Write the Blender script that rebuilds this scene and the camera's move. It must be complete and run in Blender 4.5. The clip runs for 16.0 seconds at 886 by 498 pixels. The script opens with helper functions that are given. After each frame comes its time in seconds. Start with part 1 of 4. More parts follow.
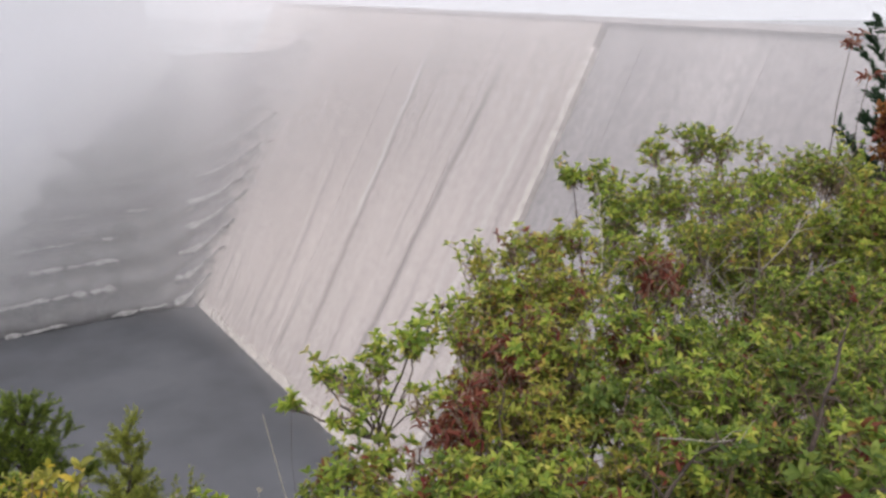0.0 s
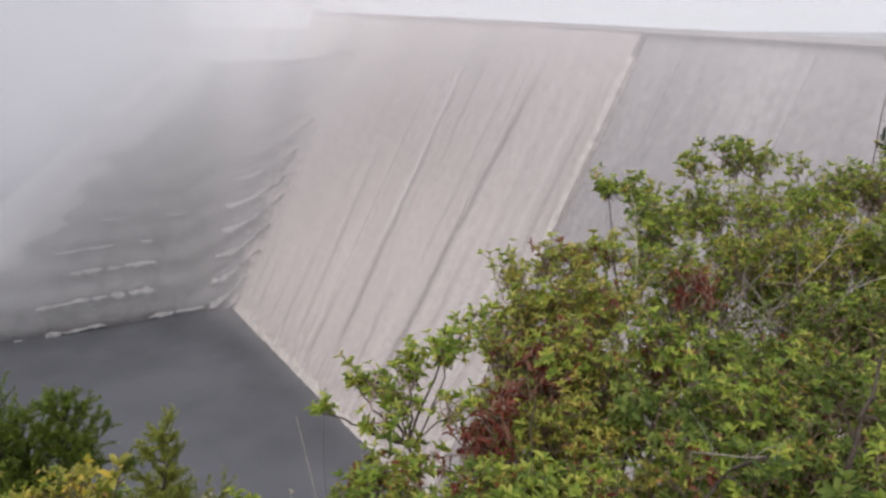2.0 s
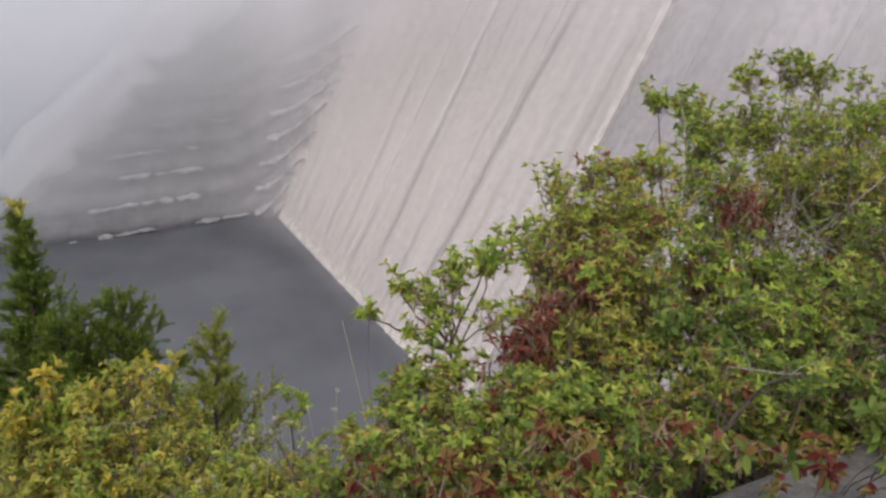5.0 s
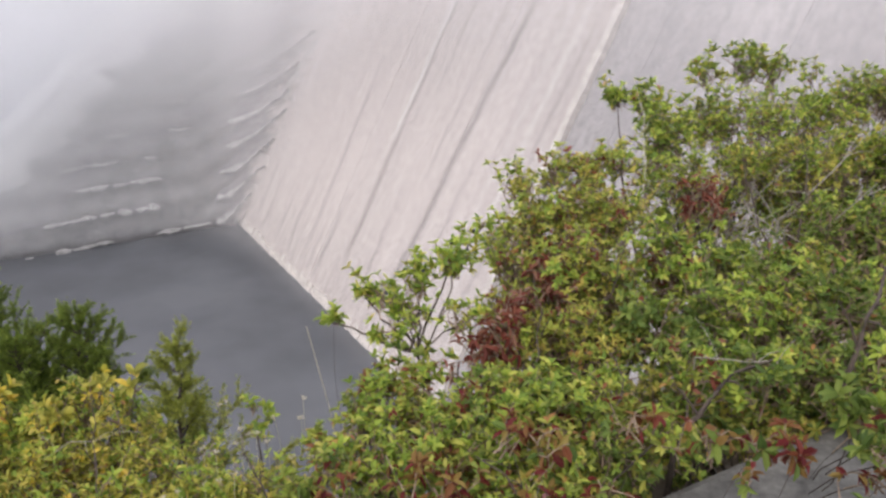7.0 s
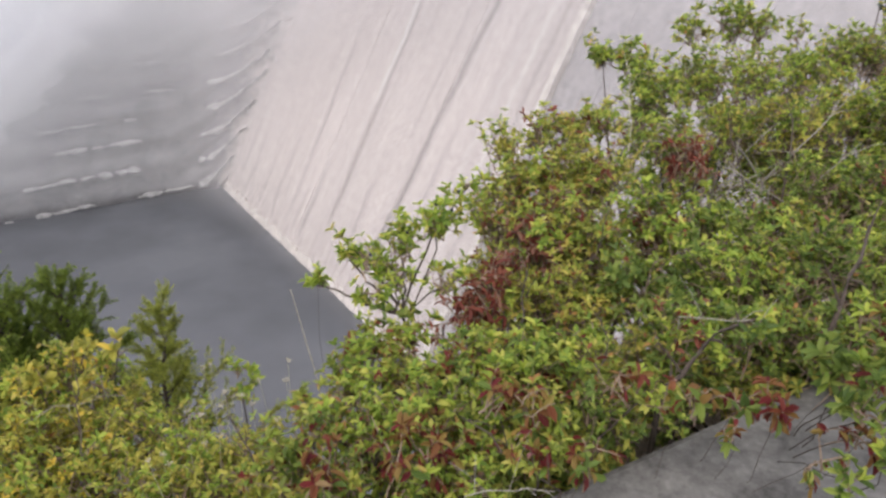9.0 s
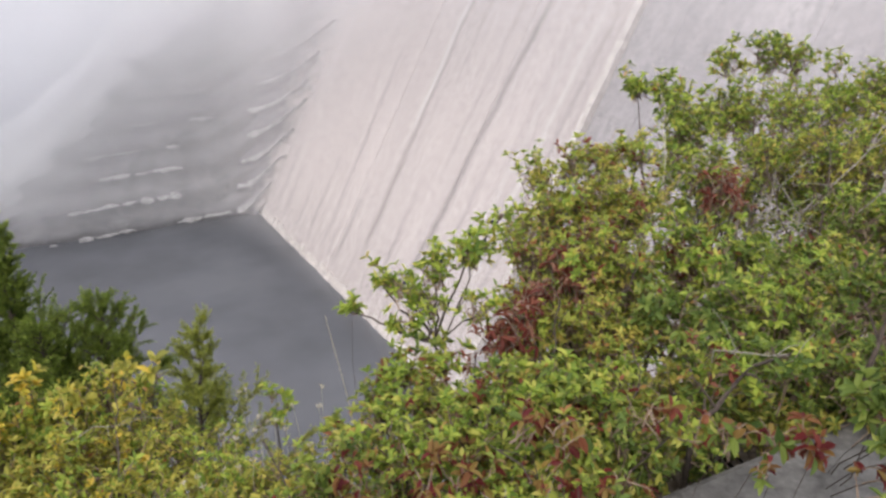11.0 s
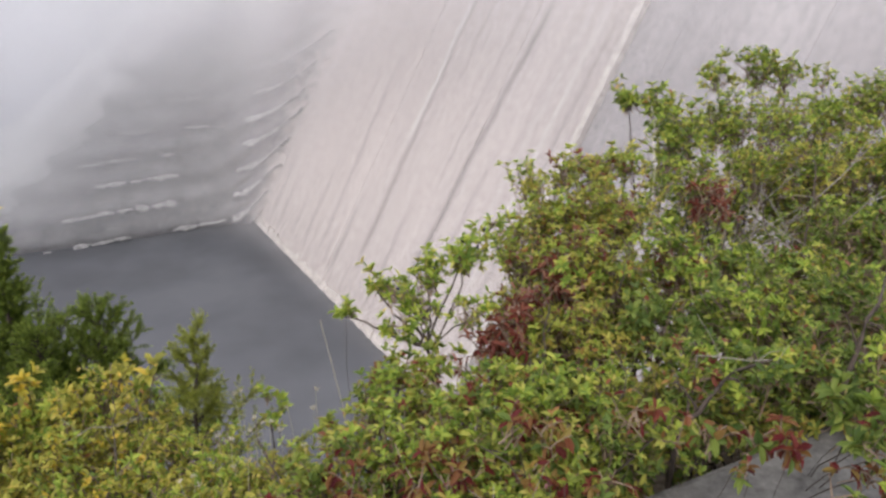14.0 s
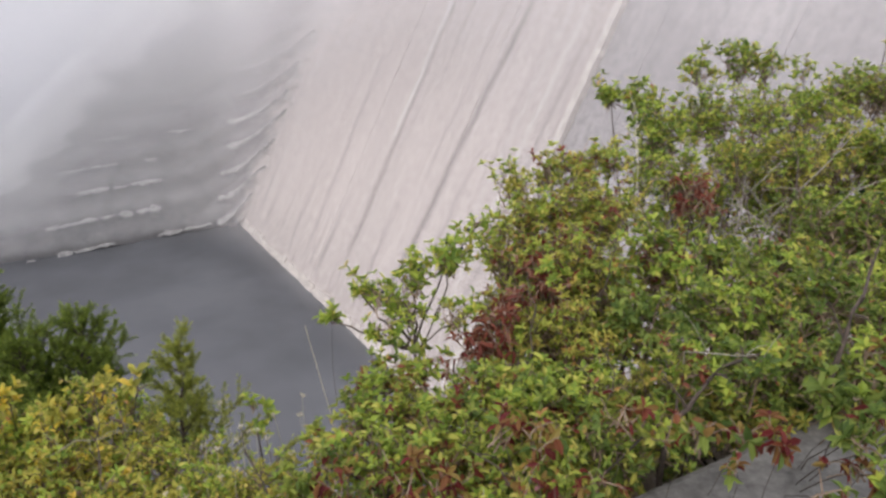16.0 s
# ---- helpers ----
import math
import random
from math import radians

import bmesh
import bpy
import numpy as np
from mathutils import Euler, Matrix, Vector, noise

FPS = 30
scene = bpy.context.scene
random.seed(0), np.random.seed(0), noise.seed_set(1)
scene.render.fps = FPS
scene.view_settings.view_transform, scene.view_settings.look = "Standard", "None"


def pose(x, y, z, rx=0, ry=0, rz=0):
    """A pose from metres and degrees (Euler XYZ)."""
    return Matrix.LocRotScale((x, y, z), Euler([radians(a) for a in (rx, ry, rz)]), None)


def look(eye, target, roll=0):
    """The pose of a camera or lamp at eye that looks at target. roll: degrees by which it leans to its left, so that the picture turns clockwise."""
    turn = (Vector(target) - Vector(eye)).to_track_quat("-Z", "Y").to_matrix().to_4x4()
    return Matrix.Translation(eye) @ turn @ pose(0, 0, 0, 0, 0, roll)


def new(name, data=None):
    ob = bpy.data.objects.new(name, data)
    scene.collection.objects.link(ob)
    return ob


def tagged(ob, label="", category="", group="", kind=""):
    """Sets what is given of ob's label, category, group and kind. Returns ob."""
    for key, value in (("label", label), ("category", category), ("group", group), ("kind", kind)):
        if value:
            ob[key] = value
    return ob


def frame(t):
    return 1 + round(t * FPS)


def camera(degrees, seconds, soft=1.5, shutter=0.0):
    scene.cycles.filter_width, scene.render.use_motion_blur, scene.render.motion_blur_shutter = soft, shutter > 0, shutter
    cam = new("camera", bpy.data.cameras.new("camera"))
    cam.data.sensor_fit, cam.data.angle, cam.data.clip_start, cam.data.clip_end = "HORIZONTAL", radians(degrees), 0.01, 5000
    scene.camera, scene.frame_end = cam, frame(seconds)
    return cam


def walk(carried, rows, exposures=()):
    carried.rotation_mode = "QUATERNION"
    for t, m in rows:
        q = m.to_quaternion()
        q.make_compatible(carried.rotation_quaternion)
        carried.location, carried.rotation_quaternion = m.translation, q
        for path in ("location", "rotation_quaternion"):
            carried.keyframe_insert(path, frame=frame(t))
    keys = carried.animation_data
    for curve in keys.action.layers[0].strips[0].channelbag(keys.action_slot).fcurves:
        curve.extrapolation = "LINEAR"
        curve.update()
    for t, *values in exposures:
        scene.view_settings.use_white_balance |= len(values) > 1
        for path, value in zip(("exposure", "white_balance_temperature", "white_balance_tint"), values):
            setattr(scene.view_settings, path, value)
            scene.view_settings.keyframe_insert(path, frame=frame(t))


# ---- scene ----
# A concrete dam in mist above dark water, seen from a shrubby abutment. Water lies at z = 0, the eye about 100 m above it.
cam = camera(60.0, 16.0, soft=2.7)
ROWS = [
    (0.0, 0.000, 0.000, 100.000, 71.00, -0.00, -0.00),
    (0.5, 0.002, 0.001, 99.995, 71.23, 0.07, -0.81),
    (1.0, -0.000, -0.008, 100.002, 72.89, -0.10, 0.43),
    (1.5, -0.001, -0.017, 100.004, 72.27, -0.36, 1.22),
    (2.0, -0.004, -0.019, 100.006, 71.62, -0.30, 2.70),
    (2.5, -0.004, -0.031, 100.010, 70.63, -0.30, 3.75),
    (3.0, -0.011, -0.031, 100.012, 70.64, 0.09, 4.97),
    (3.5, -0.015, -0.051, 100.020, 69.72, 0.06, 8.13),
    (4.0, -0.014, -0.059, 100.021, 65.94, -0.14, 7.93),
    (6.5, -0.007, -0.012, 99.993, 64.85, 0.32, 3.06),
    (7.0, -0.007, -0.017, 99.993, 65.22, 0.33, 2.92),
    (7.5, -0.006, -0.009, 99.987, 63.63, 0.30, 2.51),
    (8.0, -0.005, -0.001, 99.982, 62.35, -0.01, 1.66),
    (10.3, -0.011, -0.010, 99.990, 62.76, 1.34, 2.85),
    (10.5, -0.007, -0.017, 99.997, 64.19, 1.73, 4.09),
    (11.0, -0.004, -0.022, 99.997, 64.50, 0.58, 4.36),
    (11.5, -0.007, -0.022, 100.002, 65.15, -0.14, 5.69),
    (12.0, -0.012, -0.019, 100.001, 64.96, -0.94, 5.76),
    (12.5, -0.008, -0.054, 100.019, 66.97, -1.55, 5.36),
    (13.0, -0.003, -0.083, 100.027, 67.33, -0.44, 6.48),
    (13.5, 0.000, -0.088, 100.016, 66.34, -0.86, 5.49),
    (14.0, 0.007, -0.081, 100.011, 65.28, -0.05, 4.25),
    (14.5, 0.008, -0.072, 100.015, 64.82, 0.41, 3.66),
    (15.0, 0.012, -0.069, 100.019, 65.61, 0.63, 3.07),
    (15.5, 0.014, -0.062, 100.013, 64.60, 0.51, 2.36),
    (16.0, 0.015, -0.057, 100.013, 65.12, 0.87, 2.77),
]
walk(cam, [(t, pose(x, y, z, rx, ry, rz)) for t, x, y, z, rx, ry, rz in ROWS],
     exposures=[(0.0, 0.24, 6600, 13), (2.0, 0.07, 6600, 13), (3.5, 0.0, 6600, 13), (4.0, 0.0, 6600, 13), (6.5, 0.48, 6600, 13), (8.0, 0.52, 6600, 13), (10.5, 0.57, 6600, 13), (12.0, 0.53, 6600, 13), (13.0, 0.44, 6600, 13), (14.5, 0.42, 6600, 13), (16.0, 0.40, 6600, 13)])

# ---- light: an overcast, misty sky with a weak wide sun ----
world = bpy.data.worlds.new("overcast_sky")
scene.world = world
world.use_nodes = True
wt = world.node_tree
wt.nodes.clear()
sky = wt.nodes.new("ShaderNodeTexSky")
sky.sky_type, sky.sun_disc = "NISHITA", False
sky.sun_elevation, sky.sun_rotation = radians(52), radians(200)
sky.air_density, sky.dust_density = 1.0, 4.0
dim = wt.nodes.new("ShaderNodeVectorMath")
dim.operation = "SCALE"
dim.inputs["Scale"].default_value = 0.08
cloud = wt.nodes.new("ShaderNodeMix")
cloud.data_type = "RGBA"
cloud.inputs[0].default_value = 0.86
cloud.inputs[7].default_value = (0.80, 0.85, 0.93, 1)
back = wt.nodes.new("ShaderNodeBackground")
back.inputs["Strength"].default_value = 1.1
wout = wt.nodes.new("ShaderNodeOutputWorld")
wt.links.new(sky.outputs[0], dim.inputs[0])
wt.links.new(dim.outputs[0], cloud.inputs[6])
wt.links.new(cloud.outputs[2], back.inputs[0])
wt.links.new(back.outputs[0], wout.inputs[0])
sun_data = bpy.data.lights.new("sun", "SUN")
sun_data.energy, sun_data.angle, sun_data.color = 1.5, radians(35), (1.0, 0.96, 0.9)
sun = new("sun", sun_data)
sun.matrix_world = look((-40, -90, 260), (0, 0, 100))


# ---- materials ----
def shader(name):
    m = bpy.data.materials.new(name)
    m.use_nodes = True
    nt = m.node_tree
    nt.nodes.clear()
    out = nt.nodes.new("ShaderNodeOutputMaterial")
    return m, nt, out


def node(nt, kind, **sockets):
    n = nt.nodes.new(kind)
    for key, value in sockets.items():
        n.inputs[key.replace("_", " ")].default_value = value
    return n


def maths(nt, op, a, b=None, c=None, clamp=False):
    n = nt.nodes.new("ShaderNodeMath")
    n.operation, n.use_clamp = op, clamp
    for i, v in enumerate((a, b, c)):
        if v is None:
            continue
        if isinstance(v, (int, float)):
            n.inputs[i].default_value = v
        else:
            nt.links.new(v, n.inputs[i])
    return n.outputs[0]


def ramp(nt, fac, stops, mode="LINEAR"):
    n = nt.nodes.new("ShaderNodeValToRGB")
    n.color_ramp.interpolation = mode
    els = n.color_ramp.elements
    while len(els) < len(stops):
        els.new(0.5)
    for e, (p, c) in zip(els, stops):
        e.position, e.color = p, (*c, 1) if len(c) == 3 else c
    nt.links.new(fac, n.inputs[0])
    return n.outputs[0]


def blend(nt, fac, a, b, how="MIX"):
    n = nt.nodes.new("ShaderNodeMix")
    n.data_type, n.blend_type = "RGBA", how
    for i, v in ((0, fac), (6, a), (7, b)):
        if isinstance(v, (int, float)):
            n.inputs[i].default_value = v
        elif isinstance(v, tuple):
            n.inputs[i].default_value = (*v, 1)
        else:
            nt.links.new(v, n.inputs[i])
    return n.outputs[2]


def coords(nt, scale=(1, 1, 1)):
    tc = nt.nodes.new("ShaderNodeTexCoord")
    mp = nt.nodes.new("ShaderNodeMapping")
    mp.inputs["Scale"].default_value = scale
    nt.links.new(tc.outputs["Object"], mp.inputs[0])
    return mp.outputs[0]


def noisy(nt, vec, scale, detail=4.0, rough=0.55):
    n = nt.nodes.new("ShaderNodeTexNoise")
    n.inputs["Scale"].default_value, n.inputs["Detail"].default_value, n.inputs["Roughness"].default_value = scale, detail, rough
    nt.links.new(vec, n.inputs["Vector"])
    return n.outputs[0]


def finish(nt, out, colour, rough=0.9, bump=None, strength=0.3, distance=0.1, metal=0.0):
    p = nt.nodes.new("ShaderNodeBsdfPrincipled")
    nt.links.new(colour, p.inputs["Base Color"]) if not isinstance(colour, tuple) else None
    if isinstance(rough, (int, float)):
        p.inputs["Roughness"].default_value = rough
    else:
        nt.links.new(rough, p.inputs["Roughness"])
    p.inputs["Metallic"].default_value = metal
    if bump is not None:
        b = nt.nodes.new("ShaderNodeBump")
        b.inputs["Strength"].default_value, b.inputs["Distance"].default_value = strength, distance
        nt.links.new(bump, b.inputs["Height"])
        nt.links.new(b.outputs[0], p.inputs["Normal"])
    nt.links.new(p.outputs[0], out.inputs[0])
    return p


def concrete_face(name, light, dark, hue=(0.55, 0.49, 0.455), runs=()):
    """Dam concrete: x runs along the dam, y up its slope; run-off streaks follow y."""
    m, nt, out = shader(name)
    info = nt.nodes.new("ShaderNodeObjectInfo")
    wide = noisy(nt, coords(nt, (0.16, 0.012, 0.2)), 1.0, 5.0, 0.6)
    fine = noisy(nt, coords(nt, (0.42, 0.016, 0.42)), 1.0, 5.0, 0.6)
    blot = noisy(nt, coords(nt), 0.12, 6.0, 0.65)
    grit = noisy(nt, coords(nt, (1.0, 0.55, 1.0)), 0.8, 5.0, 0.7)
    mix = maths(nt, "ADD", maths(nt, "MULTIPLY", wide, 0.60), maths(nt, "MULTIPLY", fine, 0.40))
    soft = tuple(0.36 * a + 0.64 * b for a, b in zip(light, dark))
    base = ramp(nt, mix, [(0.28, soft), (0.47, tuple(0.5 * (a + b) for a, b in zip(light, soft))), (0.62, light)])
    base = blend(nt, maths(nt, "MULTIPLY", ramp(nt, blot, [(0.42, (0, 0, 0)), (0.7, (1, 1, 1))]), 0.4), base, hue)
    base = blend(nt, maths(nt, "MULTIPLY", ramp(nt, grit, [(0.36, (1, 1, 1)), (0.54, (0, 0, 0))]), 0.5), base, dark)
    # lift joints: faint level bands a few metres apart
    sepl = nt.nodes.new("ShaderNodeSeparateXYZ")
    nt.links.new(coords(nt), sepl.inputs[0])
    lift = maths(nt, "FRACT", maths(nt, "DIVIDE", maths(nt, "ADD", sepl.outputs[1], maths(nt, "MULTIPLY", blot, 1.5)), 3.4))
    base = blend(nt, maths(nt, "MULTIPLY", ramp(nt, lift, [(0.0, (1, 1, 1)), (0.10, (0.3, 0.3, 0.3)), (0.22, (0, 0, 0))]), maths(nt, "MULTIPLY", grit, 0.30)), base, dark)
    # damp mottling above the waterline
    damp = maths(nt, "SUBTRACT", 1.0, maths(nt, "DIVIDE", maths(nt, "SUBTRACT", sepl.outputs[1], 2.0), 17.0), clamp=True)
    patchy = ramp(nt, noisy(nt, coords(nt, (0.55, 0.17, 0.5)), 1.0, 4.0, 0.65), [(0.45, (0, 0, 0)), (0.60, (1, 1, 1))])
    base = blend(nt, maths(nt, "MULTIPLY", maths(nt, "MULTIPLY", damp, patchy), 0.75), base, dark)
    if runs:
        sep = nt.nodes.new("ShaderNodeSeparateXYZ")
        nt.links.new(coords(nt), sep.inputs[0])
        wob = maths(nt, "MULTIPLY", maths(nt, "SUBTRACT", noisy(nt, coords(nt, (0.06, 0.10, 0.05)), 1.0, 5.0, 0.68), 0.5), 3.2)
        xx = maths(nt, "ADD", sep.outputs[0], wob)
        for x0, lean, half, y0, y1, depth in runs:
            off = maths(nt, "SUBTRACT", xx, maths(nt, "MULTIPLY_ADD", sep.outputs[1], lean, x0))
            bell = maths(nt, "POWER", 2.718, maths(nt, "MULTIPLY", maths(nt, "POWER", maths(nt, "ABSOLUTE", maths(nt, "DIVIDE", off, half * 1.35)), 2.0), -1.0))
            rise = maths(nt, "MULTIPLY", maths(nt, "SUBTRACT", sep.outputs[1], y0), 0.12, clamp=True)
            fall = maths(nt, "MULTIPLY", maths(nt, "SUBTRACT", y1, sep.outputs[1]), 0.05, clamp=True)
            broken = maths(nt, "MULTIPLY_ADD", fine, 1.2, 0.25)
            k = maths(nt, "MULTIPLY", maths(nt, "MULTIPLY", maths(nt, "MULTIPLY", bell, abs(depth) * 0.72), broken), maths(nt, "MULTIPLY", rise, fall), clamp=True)
            base = blend(nt, k, base, (0.22, 0.195, 0.19) if depth > 0 else (0.80, 0.76, 0.73))
    tone = maths(nt, "MULTIPLY_ADD", info.outputs["Random"], 0.10, 0.95)
    shade = nt.nodes.new("ShaderNodeVectorMath")
    shade.operation = "SCALE"
    nt.links.new(base, shade.inputs[0])
    nt.links.new(tone, shade.inputs["Scale"])
    finish(nt, out, shade.outputs[0], 0.92, grit, 0.5, 0.3)
    return m


def rock_like(name, dark, light, scale, bump_distance=0.5, threshold=(0.38, 0.68)):
    m, nt, out = shader(name)
    c = coords(nt)
    a, b = noisy(nt, c, scale, 6.0, 0.65), noisy(nt, c, scale * 7, 5.0, 0.6)
    mix = maths(nt, "ADD", maths(nt, "MULTIPLY", a, 0.65), maths(nt, "MULTIPLY", b, 0.35))
    finish(nt, out, ramp(nt, mix, [(threshold[0], dark), (threshold[1], light)]), 0.9, mix, 0.7, bump_distance)
    return m


def leaf_material(name, stops, gloss=0.6, through_light=0.48):
    """Leaf tint by leaf: each leaf of a joined crown is an island, each single leaf an object."""
    m, nt, out = shader(name)
    geo, info = nt.nodes.new("ShaderNodeNewGeometry"), nt.nodes.new("ShaderNodeObjectInfo")
    pick = maths(nt, "FRACT", maths(nt, "ADD", geo.outputs["Random Per Island"], info.outputs["Random"]))
    colour = ramp(nt, pick, stops)
    patch = noisy(nt, coords(nt), 60.0, 3.0)
    colour = blend(nt, maths(nt, "MULTIPLY", ramp(nt, patch, [(0.5, (0, 0, 0)), (0.75, (1, 1, 1))]), 0.18), colour, (0.16, 0.13, 0.04))
    p = nt.nodes.new("ShaderNodeBsdfPrincipled")
    p.inputs["Roughness"].default_value = gloss
    p.inputs["Specular IOR Level"].default_value = 0.3
    nt.links.new(colour, p.inputs["Base Color"])
    tr = nt.nodes.new("ShaderNodeBsdfTranslucent")
    nt.links.new(colour, tr.inputs[0])
    mx = nt.nodes.new("ShaderNodeMixShader")
    mx.inputs[0].default_value = through_light
    nt.links.new(p.outputs[0], mx.inputs[1])
    nt.links.new(tr.outputs[0], mx.inputs[2])
    nt.links.new(mx.outputs[0], out.inputs[0])
    return m


def mist_material(name):
    """Hanging mist: u runs from the far bank round the corner and along the dam, v upwards. It thickens upwards and towards the bank, in wisps."""
    m, nt, out = shader(name)
    tc = nt.nodes.new("ShaderNodeTexCoord")
    sep = nt.nodes.new("ShaderNodeSeparateXYZ")
    nt.links.new(tc.outputs["UV"], sep.inputs[0])
    u, v = sep.outputs[0], sep.outputs[1]
    mp = nt.nodes.new("ShaderNodeMapping")
    mp.inputs["Scale"].default_value = (6.0, 2.6, 1.0)
    nt.links.new(tc.outputs["UV"], mp.inputs[0])
    geo = nt.nodes.new("ShaderNodeNewGeometry")
    shift = nt.nodes.new("ShaderNodeCombineXYZ")
    nt.links.new(maths(nt, "MULTIPLY", geo.outputs["Random Per Island"], 1.4), shift.inputs[2])
    nt.links.new(shift.outputs[0], mp.inputs["Location"])
    wisps = noisy(nt, mp.outputs[0], 1.0, 4.0, 0.5)
    low = ramp(nt, u, [(0.0, (0.66,) * 3), (0.30, (0.58,) * 3), (0.40, (0.46,) * 3), (0.45, (0.37,) * 3), (0.51, (0.33,) * 3), (0.60, (0.24,) * 3), (1.0, (0.16,) * 3)], "EASE")
    start = ramp(nt, u, [(0.0, (0.0,) * 3), (0.40, (0.06,) * 3), (0.45, (0.12,) * 3), (0.51, (0.17,) * 3), (0.58, (0.27,) * 3), (0.70, (0.42,) * 3), (1.0, (0.48,) * 3)], "EASE")
    h = maths(nt, "ADD", v, maths(nt, "MULTIPLY", maths(nt, "SUBTRACT", wisps, 0.5), 0.20))
    grow = maths(nt, "DIVIDE", maths(nt, "SUBTRACT", h, start), 0.52, clamp=True)
    grow = maths(nt, "MULTIPLY", maths(nt, "MULTIPLY", grow, grow), maths(nt, "SUBTRACT", 3.0, maths(nt, "MULTIPLY", grow, 2.0)))
    fac = maths(nt, "ADD", low, maths(nt, "MULTIPLY", grow, maths(nt, "SUBTRACT", 0.90, low)), clamp=True)
    # above the crest the mist tears open to the sky
    tear = maths(nt, "MULTIPLY", ramp(nt, u, [(0.68, (0, 0, 0)), (0.84, (1, 1, 1))], "EASE"), ramp(nt, h, [(0.68, (0, 0, 0)), (0.82, (1, 1, 1))], "EASE"))
    fac = maths(nt, "MULTIPLY", fac, maths(nt, "SUBTRACT", 1.0, maths(nt, "MULTIPLY", tear, 0.9)))
    fac = maths(nt, "MULTIPLY", fac, ramp(nt, v, [(0.0, (0, 0, 0)), (0.10, (1, 1, 1))], "EASE"))
    # three layers share the density
    most = ramp(nt, u, [(0.30, (0.42,) * 3), (0.44, (0.52,) * 3), (0.53, (0.62,) * 3), (0.62, (0.42,) * 3)])
    fac = maths(nt, "SMOOTH_MIN", maths(nt, "SUBTRACT", 1.0, maths(nt, "POWER", maths(nt, "SUBTRACT", 1.0, fac), 1 / 3)), most, 0.15)
    # fine droplets: grains of the sheet are thicker and thinner
    grain = nt.nodes.new("ShaderNodeTexWhiteNoise")
    nt.links.new(tc.outputs["Object"], grain.inputs["Vector"])
    fac = maths(nt, "MULTIPLY", fac, maths(nt, "MULTIPLY_ADD", grain.outputs["Value"], 1.3, 0.35), clamp=True)
    clear = nt.nodes.new("ShaderNodeBsdfTransparent")
    tint = ramp(nt, u, [(0.2, (0.92, 0.935, 0.97)), (0.65, (0.97, 0.94, 0.94))])
    d, t = nt.nodes.new("ShaderNodeBsdfDiffuse"), nt.nodes.new("ShaderNodeBsdfTranslucent")
    for s in (d, t):
        nt.links.new(tint, s.inputs[0])
    half, mx = nt.nodes.new("ShaderNodeMixShader"), nt.nodes.new("ShaderNodeMixShader")
    nt.links.new(d.outputs[0], half.inputs[1])
    nt.links.new(t.outputs[0], half.inputs[2])
    nt.links.new(fac, mx.inputs[0])
    nt.links.new(clear.outputs[0], mx.inputs[1])
    nt.links.new(half.outputs[0], mx.inputs[2])
    nt.links.new(mx.outputs[0], out.inputs[0])
    return m


SPILLWAY = concrete_face("pale_streaked_concrete", (0.585, 0.520, 0.492), (0.37, 0.322, 0.303), runs=(
    (89.5, 0.075, 0.9, 8, 100, 1.27), (68.0, -0.02, 0.9, 10, 105, 1.02), (66.3, -0.01, 0.7, 45, 108, -0.8), (46.5, -0.04, 0.8, 4, 75, 0.68),
    (99.0, 0.03, 0.6, 14, 60, 0.68), (79.0, 0.02, 0.6, 3, 40, 0.85), (56.0, 0.0, 0.9, 2, 32, 1.02), (51.0, 0.0, 0.6, 2, 26, 0.85), (36.0, -0.02, 0.7, 2, 36, 0.85), (27.0, 0.0, 0.5, 2, 28, 0.77),
    (112.0, 0.02, 0.7, 20, 104, -0.4), (106.0, 0.04, 0.8, 30, 104, -0.25), (16.0, -0.03, 0.6, 2, 30, 0.7), (9.0, -0.03, 0.7, 2, 40, 0.6), (116.0, 0.02, 0.6, 10, 100, 0.6), (84.0, 0.04, 0.5, 40, 104, 0.5), (75.0, 0.0, 0.5, 60, 104, 0.5)))
SHOULDER = concrete_face("grey_damp_concrete", (0.40, 0.37, 0.37), (0.21, 0.197, 0.203), hue=(0.42, 0.39, 0.385))
KERB = rock_like("worn_pale_concrete", (0.44, 0.40, 0.37), (0.78, 0.71, 0.66), 0.4, 0.2)
BANK = rock_like("wet_grey_rock", (0.10, 0.098, 0.102), (0.20, 0.195, 0.197), 0.12, 1.0)
BENCH = rock_like("pale_bench_rock", (0.21, 0.205, 0.205), (0.50, 0.485, 0.48), 0.5, 0.4)
RIM = rock_like("grey_rim_rock", (0.39, 0.385, 0.385), (0.57, 0.565, 0.565), 0.1, 0.4)
LINING, lnt, lout = shader("stained_lining_concrete")
luv = lnt.nodes.new("ShaderNodeTexCoord")
lsep = lnt.nodes.new("ShaderNodeSeparateXYZ")
lnt.links.new(luv.outputs["UV"], lsep.inputs[0])
lgrain = noisy(lnt, coords(lnt), 0.5, 6.0, 0.65)
lbroad = noisy(lnt, coords(lnt, (0.10, 0.16, 0.10)), 1.0, 5.0, 0.6)
lfac = maths(lnt, "ADD", lsep.outputs[0], maths(lnt, "MULTIPLY", maths(lnt, "SUBTRACT", maths(lnt, "ADD", lgrain, lbroad), 1.0), 0.9))
finish(lnt, lout, ramp(lnt, lfac, [(0.10, (0.125, 0.122, 0.128)), (0.45, (0.20, 0.19, 0.195)), (0.75, (0.34, 0.31, 0.30)), (1.0, (0.48, 0.43, 0.405))]), 0.92, lgrain, 0.6, 0.5)
